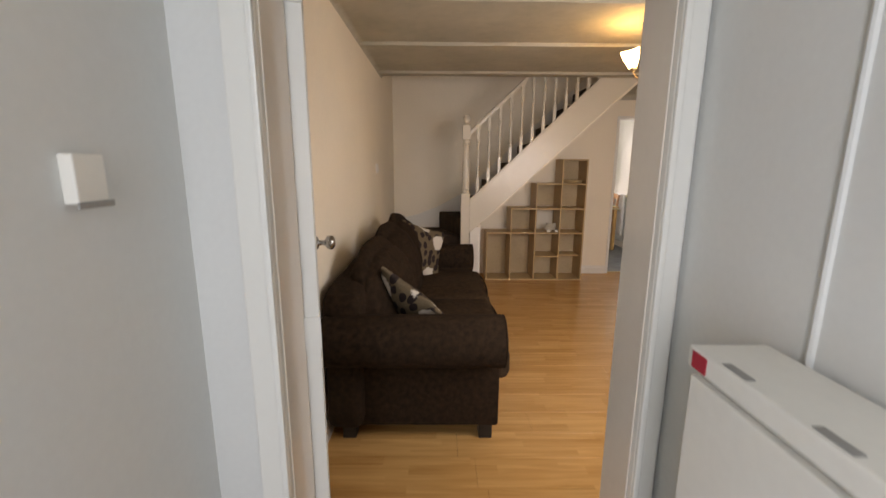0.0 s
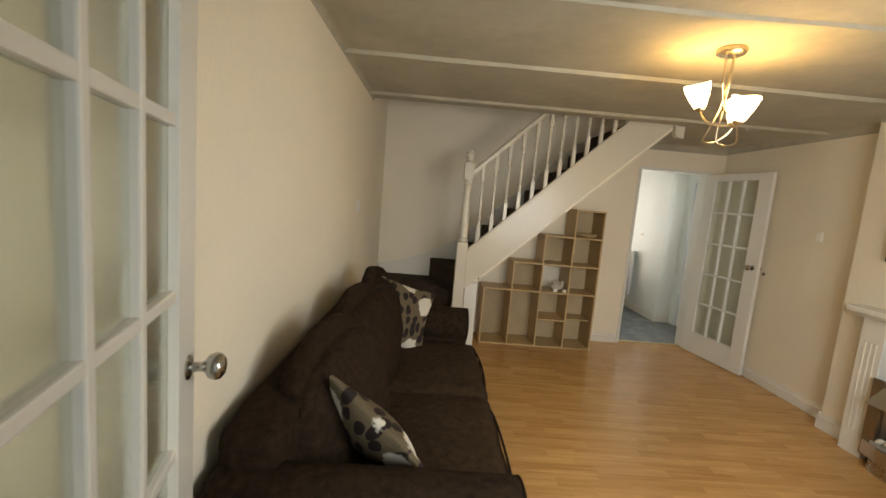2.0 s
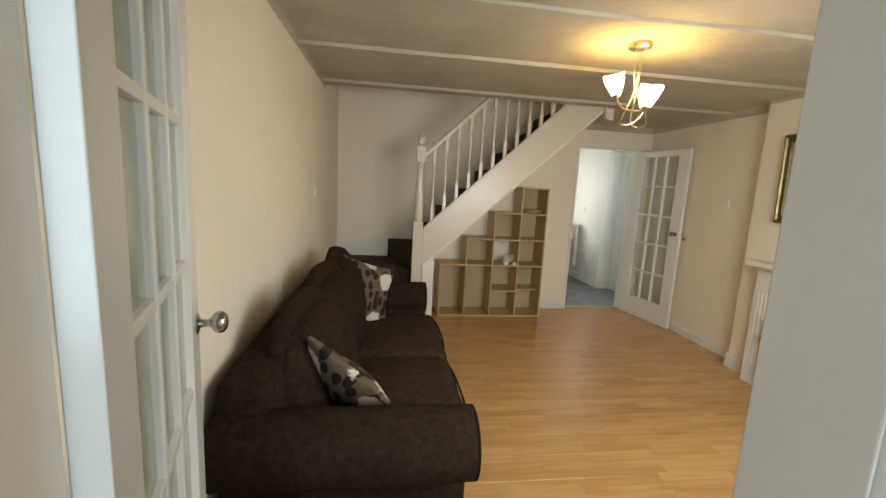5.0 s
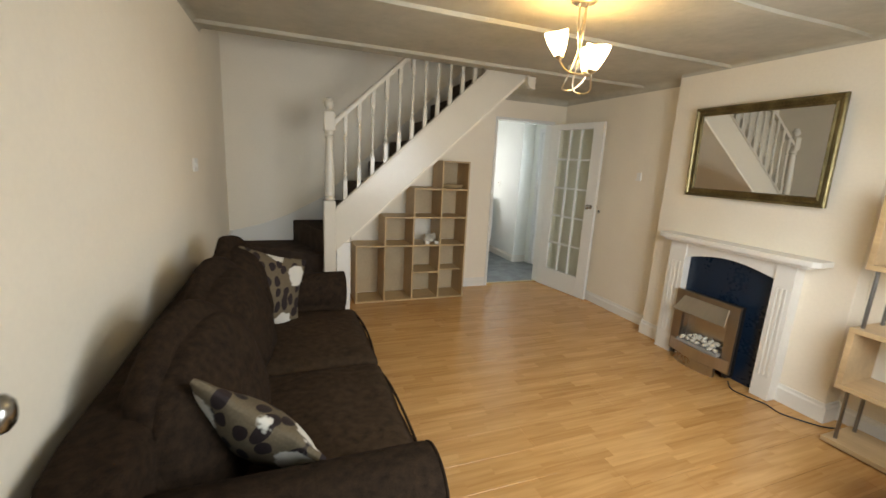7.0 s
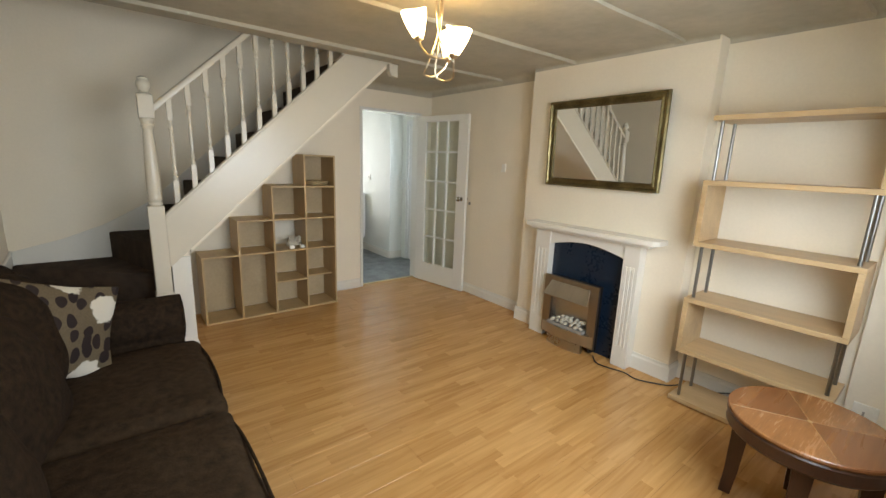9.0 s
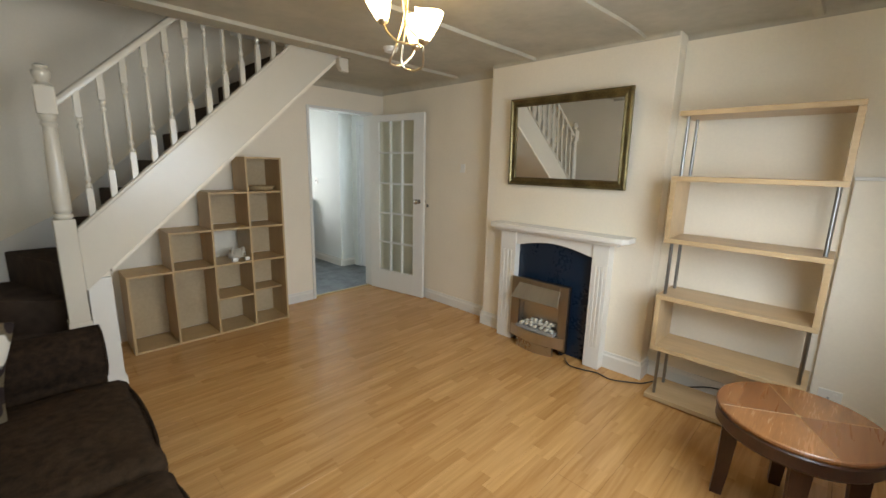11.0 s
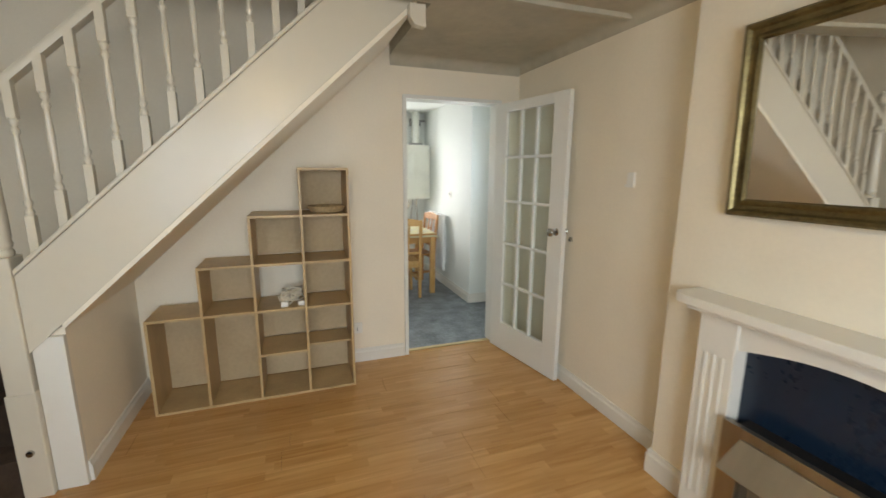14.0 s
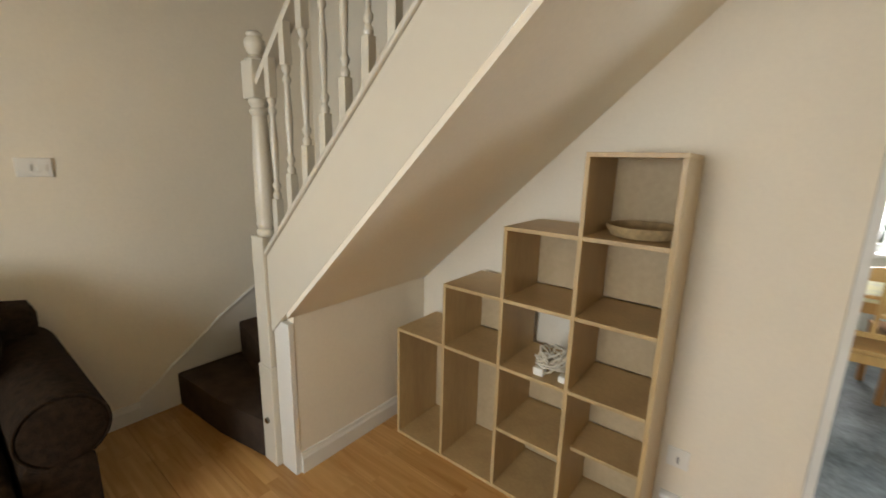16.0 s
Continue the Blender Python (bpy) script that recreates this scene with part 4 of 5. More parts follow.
solid("shallow_basket", bk, ROPE, "shallow round brown woven basket in the top cube", "basket", smooth=True)

# ---- mirror over the mantel ----
mr = thing("wall_mirror", (3.24, 2.867, 1.319), "rectangular mirror in a wide antique gilt frame above the mantel", "mirror")
y0, y1, z0, z1 = 2.377, 3.357, 1.319, 1.989


def tip(bm):
    """Lean the mirror out a little at its top and at one side."""
    for v in bm.verts:
        v.co.x += (v.co.y - 2.867) * 0.034 - 0.004 - (v.co.z - 1.65) * 0.030
    return bm


fw = 0.062
for name, quad in (("frame_side", "l"), ("frame_side", "r"), ("frame_rail", "t"), ("frame_rail", "b")):
    bm = bmesh.new()
    prof = ((0, 0), (0, 0.018), (0.008, 0.026), (0.018, 0.026), (0.026, 0.016), (0.040, 0.012), (0.050, 0.017), (0.056, 0.017), (fw, 0.006), (fw, 0))
    ends = []
    for e in (0, 1):
        ring = []
        for d, out in prof:
            if quad == "l":
                p = (3.240 - out, y1 - d, (z0 + d) if e == 0 else (z1 - d))
            elif quad == "r":
                p = (3.240 - out, y0 + d, (z0 + d) if e == 0 else (z1 - d))
            elif quad == "t":
                p = (3.240 - out, (y0 + d) if e == 0 else (y1 - d), z1 - d)
            else:
                p = (3.240 - out, (y0 + d) if e == 0 else (y1 - d), z0 + d)
            ring.append(bm.verts.new(p))
        ends.append(ring)
    for k in range(len(prof)):
        j = (k + 1) % len(prof)
        bm.faces.new((ends[0][k], ends[1][k], ends[1][j], ends[0][j]))
    part(name, tip(bm), GILT, mr)
part("mirror_glass", tip(boxes((3.235, 3.2385, y0 + fw - 0.004, y1 - fw + 0.004, z0 + fw - 0.004, z1 - fw + 0.004))), MIRROR, mr)
part("backing", tip(boxes((3.2415, 3.247, y0 + 0.01, y1 - 0.01, z0 + 0.01, z1 - 0.01))), BLACK, mr)

# ---- fireplace ----
fp = thing("fireplace_surround", (3.17, 2.90, 0), "white painted fire surround with fluted legs and arched frieze", "fireplace")
FX = 3.155
for a, b in ((3.222, 3.372), (2.442, 2.560)):
    leg = part("leg", boxes((FX, 3.2485, a, b, 0, 0.940), bevel=0.003), GLOSS, fp, "fluted leg")
    w = b - a
    for i in range(3):
        yc = a + w * (0.27 + 0.23 * i)
        part("flute", boxes((FX - 0.005, FX + 0.0005, yc - 0.007, yc + 0.007, 0.16, 0.78), bevel=0.0045), GLOSS, leg, smooth=True)
arch = [(2.5605, 0.940), (3.2215, 0.940), (3.2215, 0.828)] + [(3.2215 - 0.661 * i / 16, 0.828 + 0.055 * math.sin(math.pi * i / 16)) for i in range(1, 16)] + [(2.5605, 0.828)]
part("frieze", prism(arch, "x", FX + 0.012, 3.2485), GLOSS, fp, "arched frieze board")
part("mantel_shelf", prism([(3.2485, 2.305), (3.12, 2.305), (3.085, 2.335), (3.075, 2.39), (3.075, 3.385), (3.085, 3.435), (3.12, 3.462), (3.2485, 3.462)], "z", 0.966, 1.003, bevel=0.006), GLOSS, fp, "mantel shelf with rounded corners")
part("mantel_moulding", boxes((3.115, 3.2485, 2.37, 3.41, 0.9405, 0.9655), bevel=0.008), GLOSS, fp)
part("back_panel", boxes((3.222, 3.2485, 2.5605, 3.2215, 0, 0.892)), NAVY, fp, "dark navy back panel")
fp.location += Vector((CHX - 3.25, -0.015, 0))

ef = thing("electric_fire", (3.15, 2.95, 0), "bronzed steel electric fire with canopy and white pebbles", "electric fire")
a, b = 2.695, 3.205
part("fascia", boxes((3.115, 3.14, a, a + 0.075, 0.06, 0.575), (3.115, 3.14, b - 0.075, b, 0.06, 0.575), (3.115, 3.14, a + 0.0751, b - 0.0751, 0.485, 0.575), (3.115, 3.14, a + 0.0751, b - 0.0751, 0.06, 0.15), bevel=0.003), FASCIA, ef)
part("housing", boxes((3.1405, 3.2215, a + 0.03, a + 0.06, 0.02, 0.56), (3.1405, 3.2215, b - 0.06, b - 0.03, 0.02, 0.56), (3.1405, 3.2215, a + 0.0601, b - 0.0601, 0.50, 0.56), (3.2, 3.2215, a + 0.0601, b - 0.0601, 0.02, 0.4999)), BLACK, ef)
part("reflector", boxes((3.145, 3.1995, b - 0.0745, b - 0.068, 0.16, 0.49), (3.193, 3.1995, a + 0.07, b - 0.075, 0.16, 0.49), bevel=0.001), STEELDARK, ef, "polished firebox lining")
hood = prism([(3.116, 0.535), (3.108, 0.535), (3.040, 0.425), (3.046, 0.418), (3.116, 0.520)], "y", a + 0.075, b - 0.075, bevel=0.002)
for v in hood.verts:
    v.co.y += (v.co.y - (a + b) / 2) * max(0, 0.535 - v.co.z) * 1.5
part("canopy", hood, STEEL, ef, "sloping canopy that flares downwards")
bow = []
for i in range(13):
    u = i / 12
    bow.append((3.114 - 0.055 * math.sin(math.pi * u), a + 0.01 + (b - a - 0.02) * u))
part("fender", prism(bow + [(3.114, b - 0.01), (3.114, a + 0.01)], "z", 0.075, 0.165, bevel=0.002), STEEL, ef, "bowed front fender")
bow2 = [(x - 0.002, y) for x, y in bow[2:-2]]
part("foot_plate", prism(bow2 + [(3.113, bow2[-1][1]), (3.113, bow2[0][1])], "z", 0.0, 0.074), STEELDARK, ef)
part("pebble_tray", boxes((3.075, 3.19, a + 0.085, b - 0.085, 0.166, 0.192), bevel=0.003), GREYPLASTIC, ef)
rng = random.Random(7)
for tier, count in enumerate((7, 6, 6)):
    for i in range(count):
        bm = bmesh.new()
        bmesh.ops.create_icosphere(bm, subdivisions=2, radius=1)
        r = rng.uniform(0.0165, 0.0215)
        along = a + 0.105 + 0.30 * (i + 0.5 * (tier % 2) + rng.uniform(0.1, 0.6)) / 7
        m = Matrix.Translation((3.093 + 0.032 * tier + 0.008 * rng.random(), along, 0.205 + 0.014 * tier + 0.006 * rng.random())) @ Euler((rng.random() * 0.8, rng.random() * 0.8, rng.random() * 3)).to_matrix().to_4x4() @ Matrix.Diagonal((r * 1.25, r, r * 0.75, 1))
        bmesh.ops.transform(bm, matrix=m, verts=bm.verts)
        part("pebble", bm, PEBBLE, ef, smooth=True)
ef.location += Vector((CHX - 3.25, -0.015, 0))
solid("power_cable", tube(spline([(3.13, 2.66, 0.03), (3.09, 2.60, 0.008), (3.10, 2.50, 0.0065), (3.13, 2.40, 0.0065), (3.11, 2.30, 0.0065), (3.16, 2.20, 0.0065), (3.22, 2.12, 0.0065), (3.33, 2.05, 0.0065), (3.385, 1.90, 0.0065), (3.37, 1.75, 0.07), (3.38, 1.60, 0.075), (3.37, 1.42, 0.065)], 8), 0.0045), BLACK, "black power cable trailing along the skirting", "cable", smooth=True)

# ---- zigzag bookcase ----
bc = thing("open_bookcase", (3.19, 1.675, 0), "birch zigzag open bookcase with chrome rods in the alcove", "bookcase")
X0, X1, Y0, Y1, TB = 3.045, 3.345, 1.296, 2.052, 0.028
lv = (0.010, 0.372, 0.705, 1.060, 1.428, 1.792)
for i, z in enumerate(lv):
    part("shelf_board", boxes((X0, X1, Y0, Y1, z, z + TB) if i == 0 else (X0, X1, Y0, Y1, z - TB, z), bevel=0.003), BIRCHB, bc)
# black filler painted in for the shade below the bottom board
part("base_shade_block", boxes((X0 + 0.02, X1 - 0.02, Y0 + 0.02, Y1 - 0.02, 0, 0.0099)), BLACK, bc)
for i in range(1, 5):
    za, zb = lv[i] + 0.0005, lv[i + 1] - TB - 0.0005
    panel_right = i in (2, 4)
    yp = (Y0, Y0 + TB) if panel_right else (Y1 - TB, Y1)
    part("side_panel", boxes((X0 + 0.001, X1, yp[0], yp[1], za, zb), bevel=0.002), BIRCHB, bc)
    yr = Y1 - 0.035 if panel_right else Y0 + 0.035
    for x in (X0 + 0.05, X1 - 0.06):
        part("rod", lathe([(0.0095, za), (0.0095, zb)], x, yr, 14), ROD, bc, smooth=True)
for yr in (Y1 - 0.045, Y0 + 0.045):
    for x in (X0 + 0.05, X1 - 0.06):
        part("rod", lathe([(0.0095, lv[0] + TB), (0.0095, lv[1] - TB)], x, yr, 14), ROD, bc, smooth=True)

# ---- coffee table ----
tb = thing("round_side_table", (2.50, 1.30, 0), "round mahogany side table with segmented veneer top and dark legs", "table")
TR, TZ = 0.285, 0.475
for q in range(4):
    bm = bmesh.new()
    a0 = radians(90 * q + 28)
    ring = []
    n = 16
    for lvl, rr in ((TZ - 0.022, TR - 0.006), (TZ - 0.012, TR), (TZ - 0.004, TR - 0.001), (TZ, TR - 0.006)):
        ring.append([bm.verts.new((2.50 + rr * math.cos(a0 + math.pi / 2 * k / n), 1.30 + rr * math.sin(a0 + math.pi / 2 * k / n), lvl)) for k in range(n + 1)])
    lo, hi = bm.verts.new((2.50, 1.30, TZ - 0.022)), bm.verts.new((2.50, 1.30, TZ))
    for r0, r1 in zip(ring, ring[1:]):
        for k in range(n):
            bm.faces.new((r0[k], r0[k + 1], r1[k + 1], r1[k]))
    bm.faces.new([lo] + ring[0][::-1])
    bm.faces.new([hi] + ring[-1])
    part("top_segment", bm, MAHOGANY if q % 2 == 0 else material("mahogany_veneer_turned", (0.30, 0.130, 0.046), 0.26, var=0.25, scale=3, fine=30, stretch=(0.6, 7, 1), tint=(0.20, 0.075, 0.026)), tb, "polished veneer segment")
for q in range(2):
    ang = radians(90 * q + 28)
    c, s = math.cos(ang), math.sin(ang)
    part("inlay_line", tube([(2.50 - 0.27 * c, 1.30 - 0.27 * s, TZ), (2.50 + 0.27 * c, 1.30 + 0.27 * s, TZ)], 0.0014, 6), INLAY, tb)
part("centre_inlay", lathe([(0.010, TZ - 0.001), (0.010, TZ + 0.001)], 2.50, 1.30, 12), INLAY, tb)
part("apron", lathe([(TR - 0.05, TZ - 0.092), (TR - 0.014, TZ - 0.090), (TR - 0.004, TZ - 0.078), (TR - 0.006, TZ - 0.050), (TR - 0.002, TZ - 0.030), (TR - 0.008, TZ - 0.0225), (TR - 0.05, TZ - 0.0225)], 2.50, 1.30, 48), DARKWOOD, tb, smooth=True)
for q in range(4):
    a = radians(90 * q + 100)
    x, y = 2.50 + 0.215 * math.cos(a), 1.30 + 0.215 * math.sin(a)
    bm = bmesh.new()
    secs = []
    for z, w, out in ((0.0, 0.032, 0.016), (0.12, 0.036, 0.006), (0.30, 0.043, 0.0), (TZ - 0.023, 0.050, 0.0)):
        ox, oy = x + out * math.cos(a), y + out * math.sin(a)
        secs.append([bm.verts.new((ox + w * math.cos(a + math.pi / 4 + math.pi / 2 * k), oy + w * math.sin(a + math.pi / 4 + math.pi / 2 * k), z)) for k in range(4)])
    for r0, r1 in zip(secs, secs[1:]):
        for k in range(4):
            bm.faces.new((r0[k], r0[(k + 1) % 4], r1[(k + 1) % 4], r1[k]))
    bm.faces.new(secs[0][::-1])
    bm.faces.new(secs[-1])
    part("leg", bm, DARKWOOD, tb)

# ---- ceiling lamp ----
lp = thing("ceiling_lamp", (1.545, 2.690, H), "three-arm satin nickel ceiling light with lit frosted glass shades", "ceiling lamp")
NICKEL = material("satin_nickel", (0.62, 0.53, 0.40), 0.28, 1.0, var=0.06, bump=0.0)
part("ceiling_rose", lathe([(0.045, H - 0.030), (0.060, H - 0.024), (0.064, H - 0.012), (0.060, H - 0.0005)], 1.545, 2.690, 28), NICKEL, lp, smooth=True)
for i, ang in enumerate((160, 280, 22)):
    a = radians(ang)
    c, s = math.cos(a), math.sin(a)

    def at(r, z, side=0.0):
        return (1.545 + r * c - side * s, 2.690 + r * s + side * c, z)
    zb = (2.010, 1.935, 1.950)[i]
    pts = spline([at(0.02, H - 0.028), at(0.015, H - 0.15, 0.004), at(-0.005, H - 0.27, 0.008), at(-0.045, zb - 0.045, 0.03), at(-0.02, zb - 0.080, 0.06), at(0.05, zb - 0.075, 0.05), at(0.082, zb - 0.035, 0.015), at(0.092, zb, 0.0)], 8)
    part("arm", tube(pts, 0.0048, 8), NICKEL, lp, smooth=True)
    tilt = Matrix.Translation(at(0.092, zb)) @ Matrix.Rotation(a, 4, "Z") @ Matrix.Rotation(radians(14), 4, "Y")
    part("lamp_holder", lathe([(0.008, -0.008), (0.019, 0.0), (0.023, 0.012), (0.021, 0.02)], seg=18, m=tilt), NICKEL, lp, smooth=True)
    bm = bmesh.new()
    outer, inner = [], []
    prof = ((0.024, 0.014), (0.033, 0.035), (0.045, 0.066), (0.053, 0.095), (0.057, 0.118))
    for r, z in prof:
        outer.append([bm.verts.new(tilt @ Vector((r * math.cos(2 * math.pi * k / 24), r * math.sin(2 * math.pi * k / 24), z + (0.006 * math.cos(4 * math.pi * k / 24) if z > 0.11 else 0)))) for k in range(24)])
    for r0, r1 in zip(outer, outer[1:]):
        for k in range(24):
            bm.faces.new((r0[k], r0[(k + 1) % 24], r1[(k + 1) % 24], r1[k]))
    part("glass_shade", bm, SHADE, lp, "lit frosted glass cup shade", smooth=True)
    bulb = bpy.data.lights.new("lamp_bulb", "POINT")
    bulb.energy, bulb.color, bulb.shadow_soft_size = 1.7, WARM, 0.045
    lo = new("lamp_bulb", bulb)
    lo.location = tilt @ Vector((0, 0, 0.085))

# ---- small fixtures ----
def plate(name, label, category, bm_base, extra=(), mat_=None):
    ob = thing(name, (bm_base[0], bm_base[2], bm_base[4]), label, category)
    part("back_plate", boxes(bm_base, bevel=0.003), mat_ or PLASTIC, ob)
    for nm, dims, mt in extra:
        part(nm, boxes(dims, bevel=0.0012), mt, ob)
    return ob


plate("light_switch", "cream plastic light switch plate on the wall", "switch", (W, W + 0.010, 3.785, 3.905, 1.340, 1.422), [("rocker", (W + 0.0102, W + 0.014, 3.805, 3.835, 1.365, 1.392), PLASTIC), ("rocker", (W + 0.0102, W + 0.014, 3.855, 3.885, 1.365, 1.392), PLASTIC)])
plate("wall_switch", "small white switch beside the kitchen door", "switch", (E_ - 0.014, E_, 4.0, 4.05, 1.40, 1.475), [("switch_base", (E_ - 0.020, E_ - 0.0142, 3.995, 4.055, 1.395, 1.412), PLASTIC)])
plate("wall_socket", "white plastic power socket low on the wall", "socket", (2.035, 2.115, N - 0.010, N, 0.235, 0.320), [("switch_rocker", (2.05, 2.062, N - 0.013, N - 0.0102, 0.285, 0.305), PLASTIC), ("socket_slot", (2.072, 2.08, N - 0.0112, N - 0.0102, 0.255, 0.285), GREYPLASTIC)])
plate("wall_socket", "white plastic power socket on the boxed-out wall", "socket", (3.365, 3.375, 1.15, 1.25, 0.20, 0.285), [("switch_rocker", (3.362, 3.3648, 1.17, 1.185, 0.25, 0.27), PLASTIC), ("socket_slot", (3.3638, 3.3648, 1.20, 1.21, 0.22, 0.245), GREYPLASTIC)])
sm = thing("smoke_alarm", (2.37, 3.83, H), "round white smoke alarm on the ceiling", "smoke alarm")
part("base", lathe([(0.052, H - 0.012), (0.054, H - 0.0005)], 2.37, 3.83, 28), PLASTIC, sm, smooth=True)
part("cover", lathe([(0.030, H - 0.034), (0.044, H - 0.030), (0.050, H - 0.0125)], 2.37, 3.83, 28), PLASTIC, sm, smooth=True)
ds = thing("door_stop_knob", (0.50, 4.39, 0.20), "small chrome stop on the newel foot", "door stop")
part("stop", lathe([(0.010, 0), (0.010, 0.012), (0.016, 0.018), (0.014, 0.03), (0.004, 0.033)], seg=14, m=Matrix.Translation((0.505, 4.3985, 0.23)) @ Matrix.Rotation(radians(90), 4, "X")), CHROME, ds, smooth=True)

rd = thing("radiator", (2.10, 0.94, 0.15), "white panel radiator under the front window", "radiator")
part("panel", boxes((1.35, 2.85, 0.925, 0.965, 0.15, 0.60), bevel=0.006), GLOSS, rd)
for i in range(36):
    x = 1.39 + i * 0.0405
    part("flute", boxes((x, x + 0.018, 0.9651, 0.971, 0.18, 0.57), bevel=0.0025, seg=1), GLOSS, rd)
part("top_grille", boxes((1.35, 2.85, 0.900, 0.968, 0.601, 0.612), bevel=0.002), GLOSS, rd)
for x in (1.5, 2.65):
    part("bracket", boxes((x, x + 0.03, S, 0.9249, 0.2, 0.5)), GLOSS, rd)

# ---- porch things ----
pc = thing("slim_cabinet", (0.645, 0.30, 0), "slim off-white cabinet with slotted top edge in the porch", "cabinet")
part("body", boxes((0.600, 0.700, 0.10, 0.480, 0, 1.121), bevel=0.003), CABINET, pc)
part("top", boxes((0.587, 0.700, 0.09, 0.487, 1.1215, 1.153), bevel=0.004), CABINET, pc)
part("front_panel", boxes((0.587, 0.5995, 0.105, 0.475, 0.03, 1.112), bevel=0.002), CABINET, pc)
for y in (0.402, 0.272, 0.150):
    part("slot", boxes((0.5915, 0.6030, y - 0.021, y + 0.021, 1.1532, 1.1545)), GREYPLASTIC, pc)
part("sticker", boxes((0.5855, 0.5868, 0.445, 0.475, 1.125, 1.149)), REDTAPE, pc, "red sticker")
plate("porch_switch", "white plastic box switch on the porch wall", "switch", (PW0, PW0 + 0.020, 0.478, 0.530, 1.350, 1.416), [("lip", (PW0 + 0.0205, PW0 + 0.024, 0.474, 0.534, 1.344, 1.353), GREYPLASTIC)])
tagged(part("wall_bead", tube([(PE - 0.001, 0.432, 0.0), (PE - 0.001, 0.432, 2.295)], 0.0055, 8), PORCH_WALL, smooth=True), "painted vertical bead down the porch wall", "trim", kind="structure")

# ---- kitchen things ----
kt = thing("kitchen_table", (2.72, 7.25, 0), "pine kitchen table with square legs", "table")
part("tabletop", boxes((2.16, 3.26, 6.86, 7.62, 0.715, 0.745), bevel=0.004), PINE, kt)
part("apron", boxes((2.22, 3.20, 6.92, 6.94, 0.62, 0.7145), (2.22, 3.20, 7.54, 7.56, 0.62, 0.7145), (2.22, 2.24, 6.9401, 7.5399, 0.62, 0.7145), (3.18, 3.20, 6.9401, 7.5399, 0.62, 0.7145)), PINE, kt)
for x in (2.19, 3.18):
    for y in (6.89, 7.55):
        part("leg", boxes((x, x + 0.055, y - 0.02, y + 0.035, 0, 0.7146), bevel=0.003), PINE, kt)
bm = bmesh.new()
n = 24
gr = [[None] * (n + 1) for _ in range(n + 1)]
for i in range(n + 1):
    for j in range(n + 1):
        u, v = i / n, j / n
        x, y = 2.14 + 1.15 * u, 6.845 + 0.79 * v
        over = max(0, 2.165 - x, x - 3.255, 6.865 - y, y - 7.615)
        gr[i][j] = bm.verts.new((x, y, 0.749 - over * 2.2 + 0.0015 * noise.noise(Vector((x * 9, y * 9, 0)))))
for i in range(n):
    for j in range(n):
        bm.faces.new((gr[i][j], gr[i + 1][j], gr[i + 1][j + 1], gr[i][j + 1]))
bmesh.ops.solidify(bm, geom=bm.faces[:], thickness=-0.002)
solid("tablecloth", bm, CLOTH, "pale yellow and white cloth lying on the kitchen table", "tablecloth", smooth=True)


def kitchen_chair(wood, label):
    ob = new("kitchen_chair")
    tagged(ob, label, "chair", "chairs round the kitchen table")
    ORIGIN[ob.name] = Vector()
    part("seat", boxes((-0.20, 0.20, -0.19, 0.21, 0.425, 0.45), bevel=0.008), wood, ob)
    for x in (-0.185, 0.185):
        bm = prism([(-0.20, 0), (-0.165, 0), (-0.170, 0.45), (-0.225, 0.93), (-0.25, 0.93), (-0.205, 0.45)], "x", x - 0.016, x + 0.016, bevel=0.003)
        part("back_post", bm, wood, ob)
        part("front_leg", boxes((x - 0.017, x + 0.017, 0.165, 0.20, 0, 0.4249), bevel=0.003), wood, ob)
        part("side_stretcher", boxes((x - 0.009, x + 0.009, -0.165, 0.1645, 0.20, 0.228), bevel=0.002), wood, ob)
    top = []
    for i in range(9):
        u = -1 + i / 4
        top.append((0.168 * u, 0.925 + 0.028 * (1 - u * u)))
    part("top_rail", prism(top + [(0.168, 0.865), (-0.168, 0.865)], "y", -0.245, -0.224, bevel=0.003), wood, ob)
    part("mid_rail", boxes((-0.168, 0.168, -0.198, -0.180, 0.53, 0.56), bevel=0.002), wood, ob)
    for x in (-0.045, 0.045):
        bm = prism([(-0.196, 0.56), (-0.184, 0.56), (-0.226, 0.866), (-0.238, 0.866)], "x", x - 0.011, x + 0.011)
        part("back_slat", bm, wood, ob)
    for z in (0.66, 0.74):
        part("cross_bar", boxes((-0.034, 0.034, -0.222, -0.208, z, z + 0.022)), wood, ob)
    part("seat_rail", boxes((-0.168, 0.168, 0.172, 0.192, 0.37, 0.4249)), wood, ob)
    part("seat_rail", boxes((-0.168, 0.168, -0.19, -0.172, 0.37, 0.4249)), wood, ob)
    return ob


ch = kitchen_chair(PINE, "pine kitchen chair with slatted back at the table")
ch.matrix_world = pose(2.815, 6.92, 0, 0, 0, 2)
c2 = copy_thing(ch, pose(2.40, 7.72, 0, 0, 0, 178))
ch2 = kitchen_chair(CHERRY, "reddish wooden kitchen chair at the table's end")
ch2.matrix_world = pose(3.10, 7.30, 0, 0, 0, 97)

kr = thing("kitchen_radiator", (3.42, 7.27, 0.22), "white panel radiator on the kitchen wall beside the table", "radiator")
part("panel", boxes((3.405, 3.440, 7.08, 7.70, 0.22, 0.92), bevel=0.006), UPVC, kr)
for i in range(15):
    y = 7.10 + i * 0.0395
    part("flute", boxes((3.399, 3.4049, y, y + 0.020, 0.25, 0.89), bevel=0.0025, seg=1), UPVC, kr)
part("top_grille", boxes((3.402, 3.462, 7.08, 7.70, 0.921, 0.932), bevel=0.002), UPVC, kr)
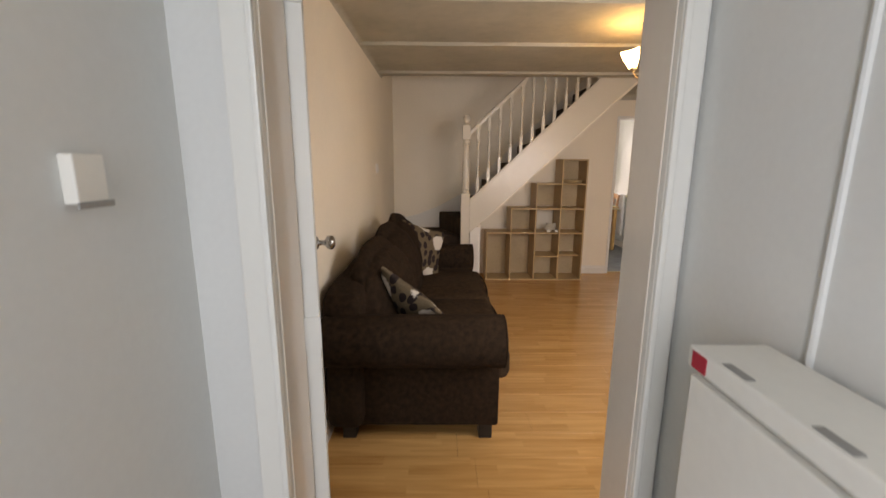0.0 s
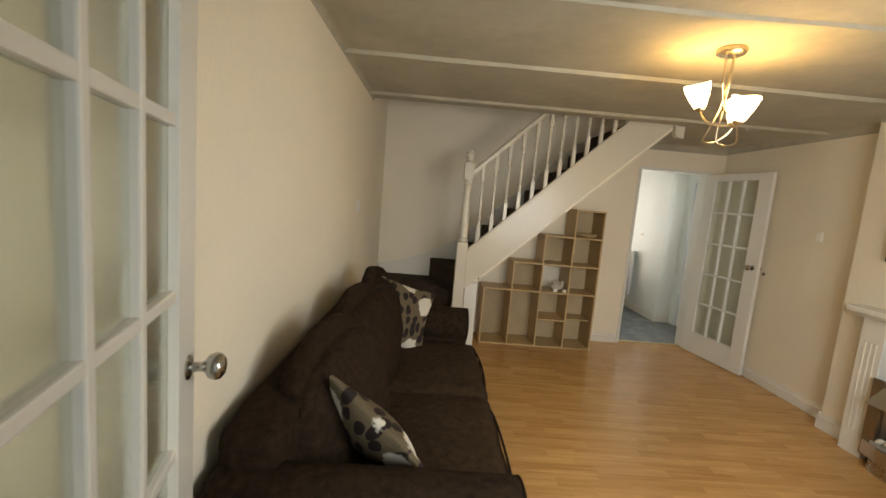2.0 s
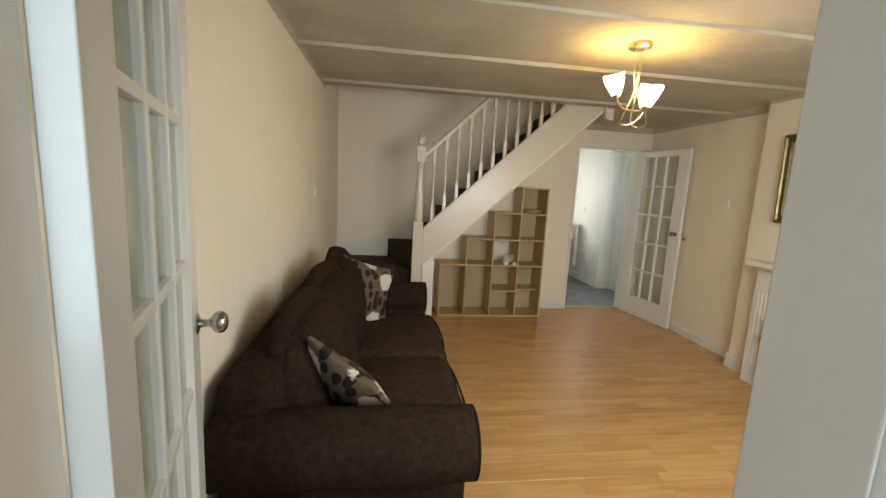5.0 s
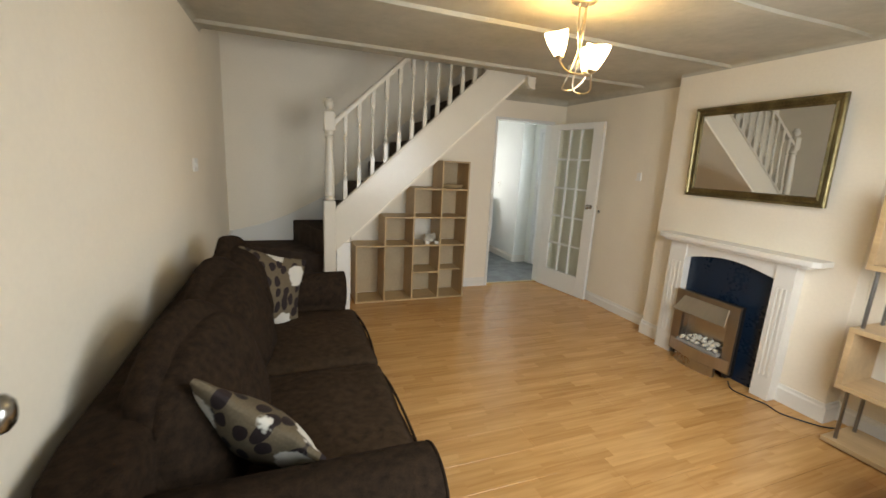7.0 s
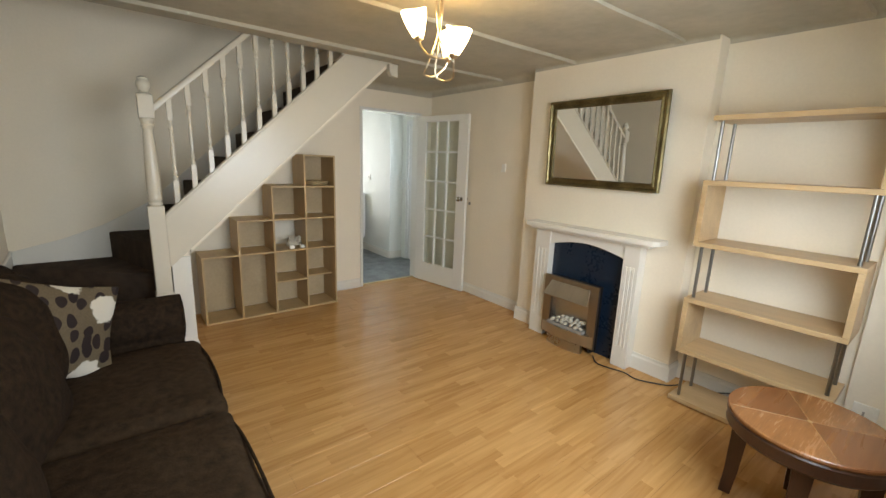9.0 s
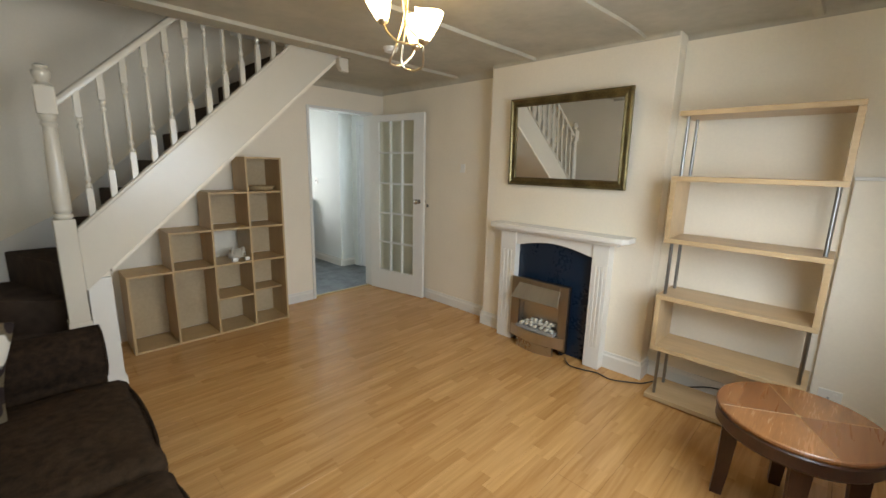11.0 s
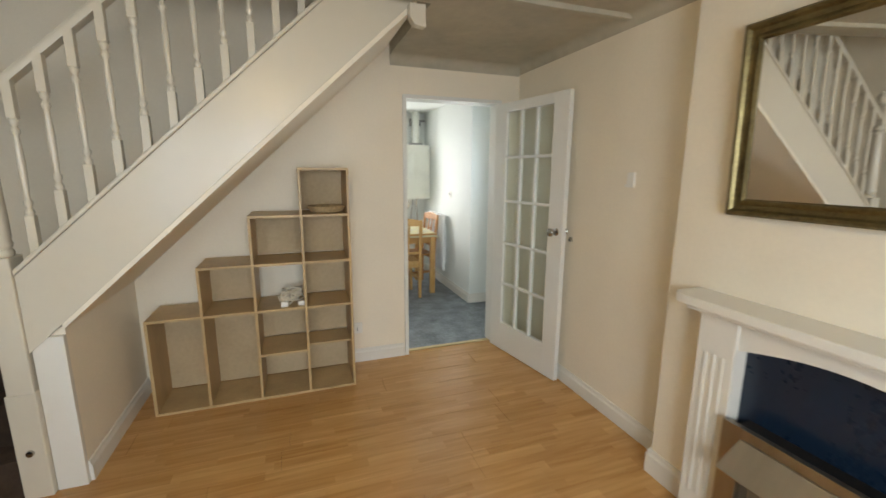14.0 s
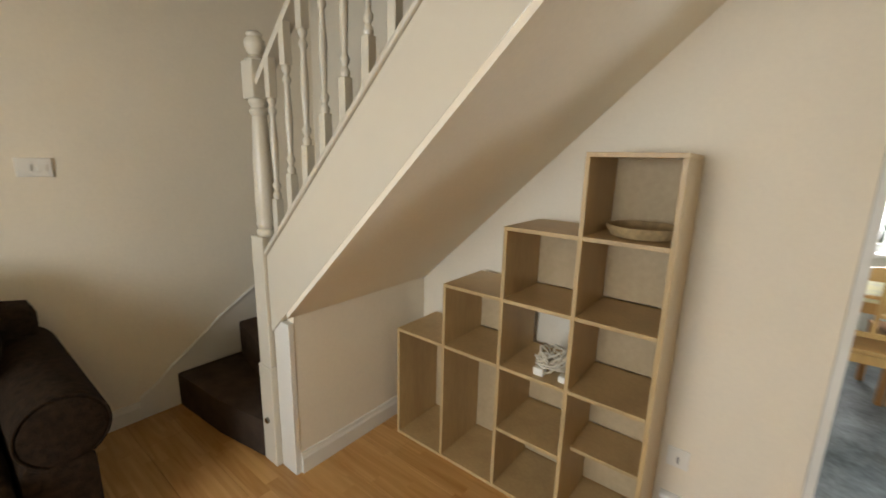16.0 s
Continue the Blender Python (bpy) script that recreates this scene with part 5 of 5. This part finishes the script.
for y in (7.16, 7.58):
    part("bracket", boxes((3.4401, KE, y, y + 0.03, 0.3, 0.8)), UPVC, kr)

bo = thing("boiler", (3.30, 7.95, 1.09), "white wall-hung boiler in the kitchen corner", "boiler")
part("casing", boxes((3.075, 3.475, 7.80, 8.09, 1.09, 1.83), bevel=0.012), BOILER, bo, smooth=True)
part("flue_elbow", lathe([(0.08, 1.8305), (0.08, 1.845), (0.055, 1.85), (0.05, 1.92), (0.052, 2.2795)], 3.31, 7.96, 20), BOILER, bo, smooth=True)
part("flue_cap", lathe([(0.10, 1.831), (0.10, 1.85), (0.09, 1.86)], 3.31, 7.96, 24), GREYPLASTIC, bo, smooth=True)
for i, x in enumerate((3.20, 3.26, 3.32)):
    part("pipe", tube(spline([(x, 7.96, 1.0895), (x, 7.97, 0.98), (x + 0.03 * (i - 1), 8.05, 0.86), (x + 0.05 * (i - 1), 8.07, 0.40)], 6), 0.010), STEEL if i != 1 else GREYPLASTIC, bo, smooth=True)
pg = thing("pipe_valves", (3.40, 8.05, 2.12), "cluster of white pipe valves near the ceiling", "pipework")
part("valve_body", boxes((3.25, 3.47, 8.03, 8.075, 2.16, 2.185), (3.25, 3.275, 8.02, 8.085, 2.1, 2.2), (3.37, 3.40, 8.0, 8.06, 2.10, 2.159), bevel=0.005), GREYPLASTIC, pg)
bl = thing("roller_blind", (2.44, 8.07, 1.87), "rolled wooden slat blind at the top of the kitchen window", "blind")
for i in range(7):
    z = 1.87 + i * 0.03
    part("slat", boxes((1.84, 3.05, 8.05, 8.075 - 0.002 * (i % 2), z, z + 0.027), bevel=0.004), BLIND, bl)
plate("kitchen_switch", "white switch on the kitchen wall", "switch", (KE - 0.010, KE, 6.98, 7.06, 1.16, 1.24), [("rocker", (KE - 0.014, KE - 0.0102, 7.01, 7.03, 1.185, 1.215), GREYPLASTIC)])

# ---- laminate boards of the living room floor ----
rng = random.Random(11)
PW, PL = 0.192, 1.285
y = 0.752
while y < 5.345:
    w = min(PW, 5.345 - y)
    x = W - rng.uniform(0.0, PL * 0.8)
    while x < E_:
        x0, x1 = max(x, W), min(x + PL, E_)
        if x1 - x0 > 0.02:
            part("board", boxes((x0 + 0.0005, x1 - 0.0005, y + 0.0005, y + w - 0.0005, -0.0095, 0.0), bevel=0.0007, seg=1), LAMINATE, floor)
        x += PL
    y += PW
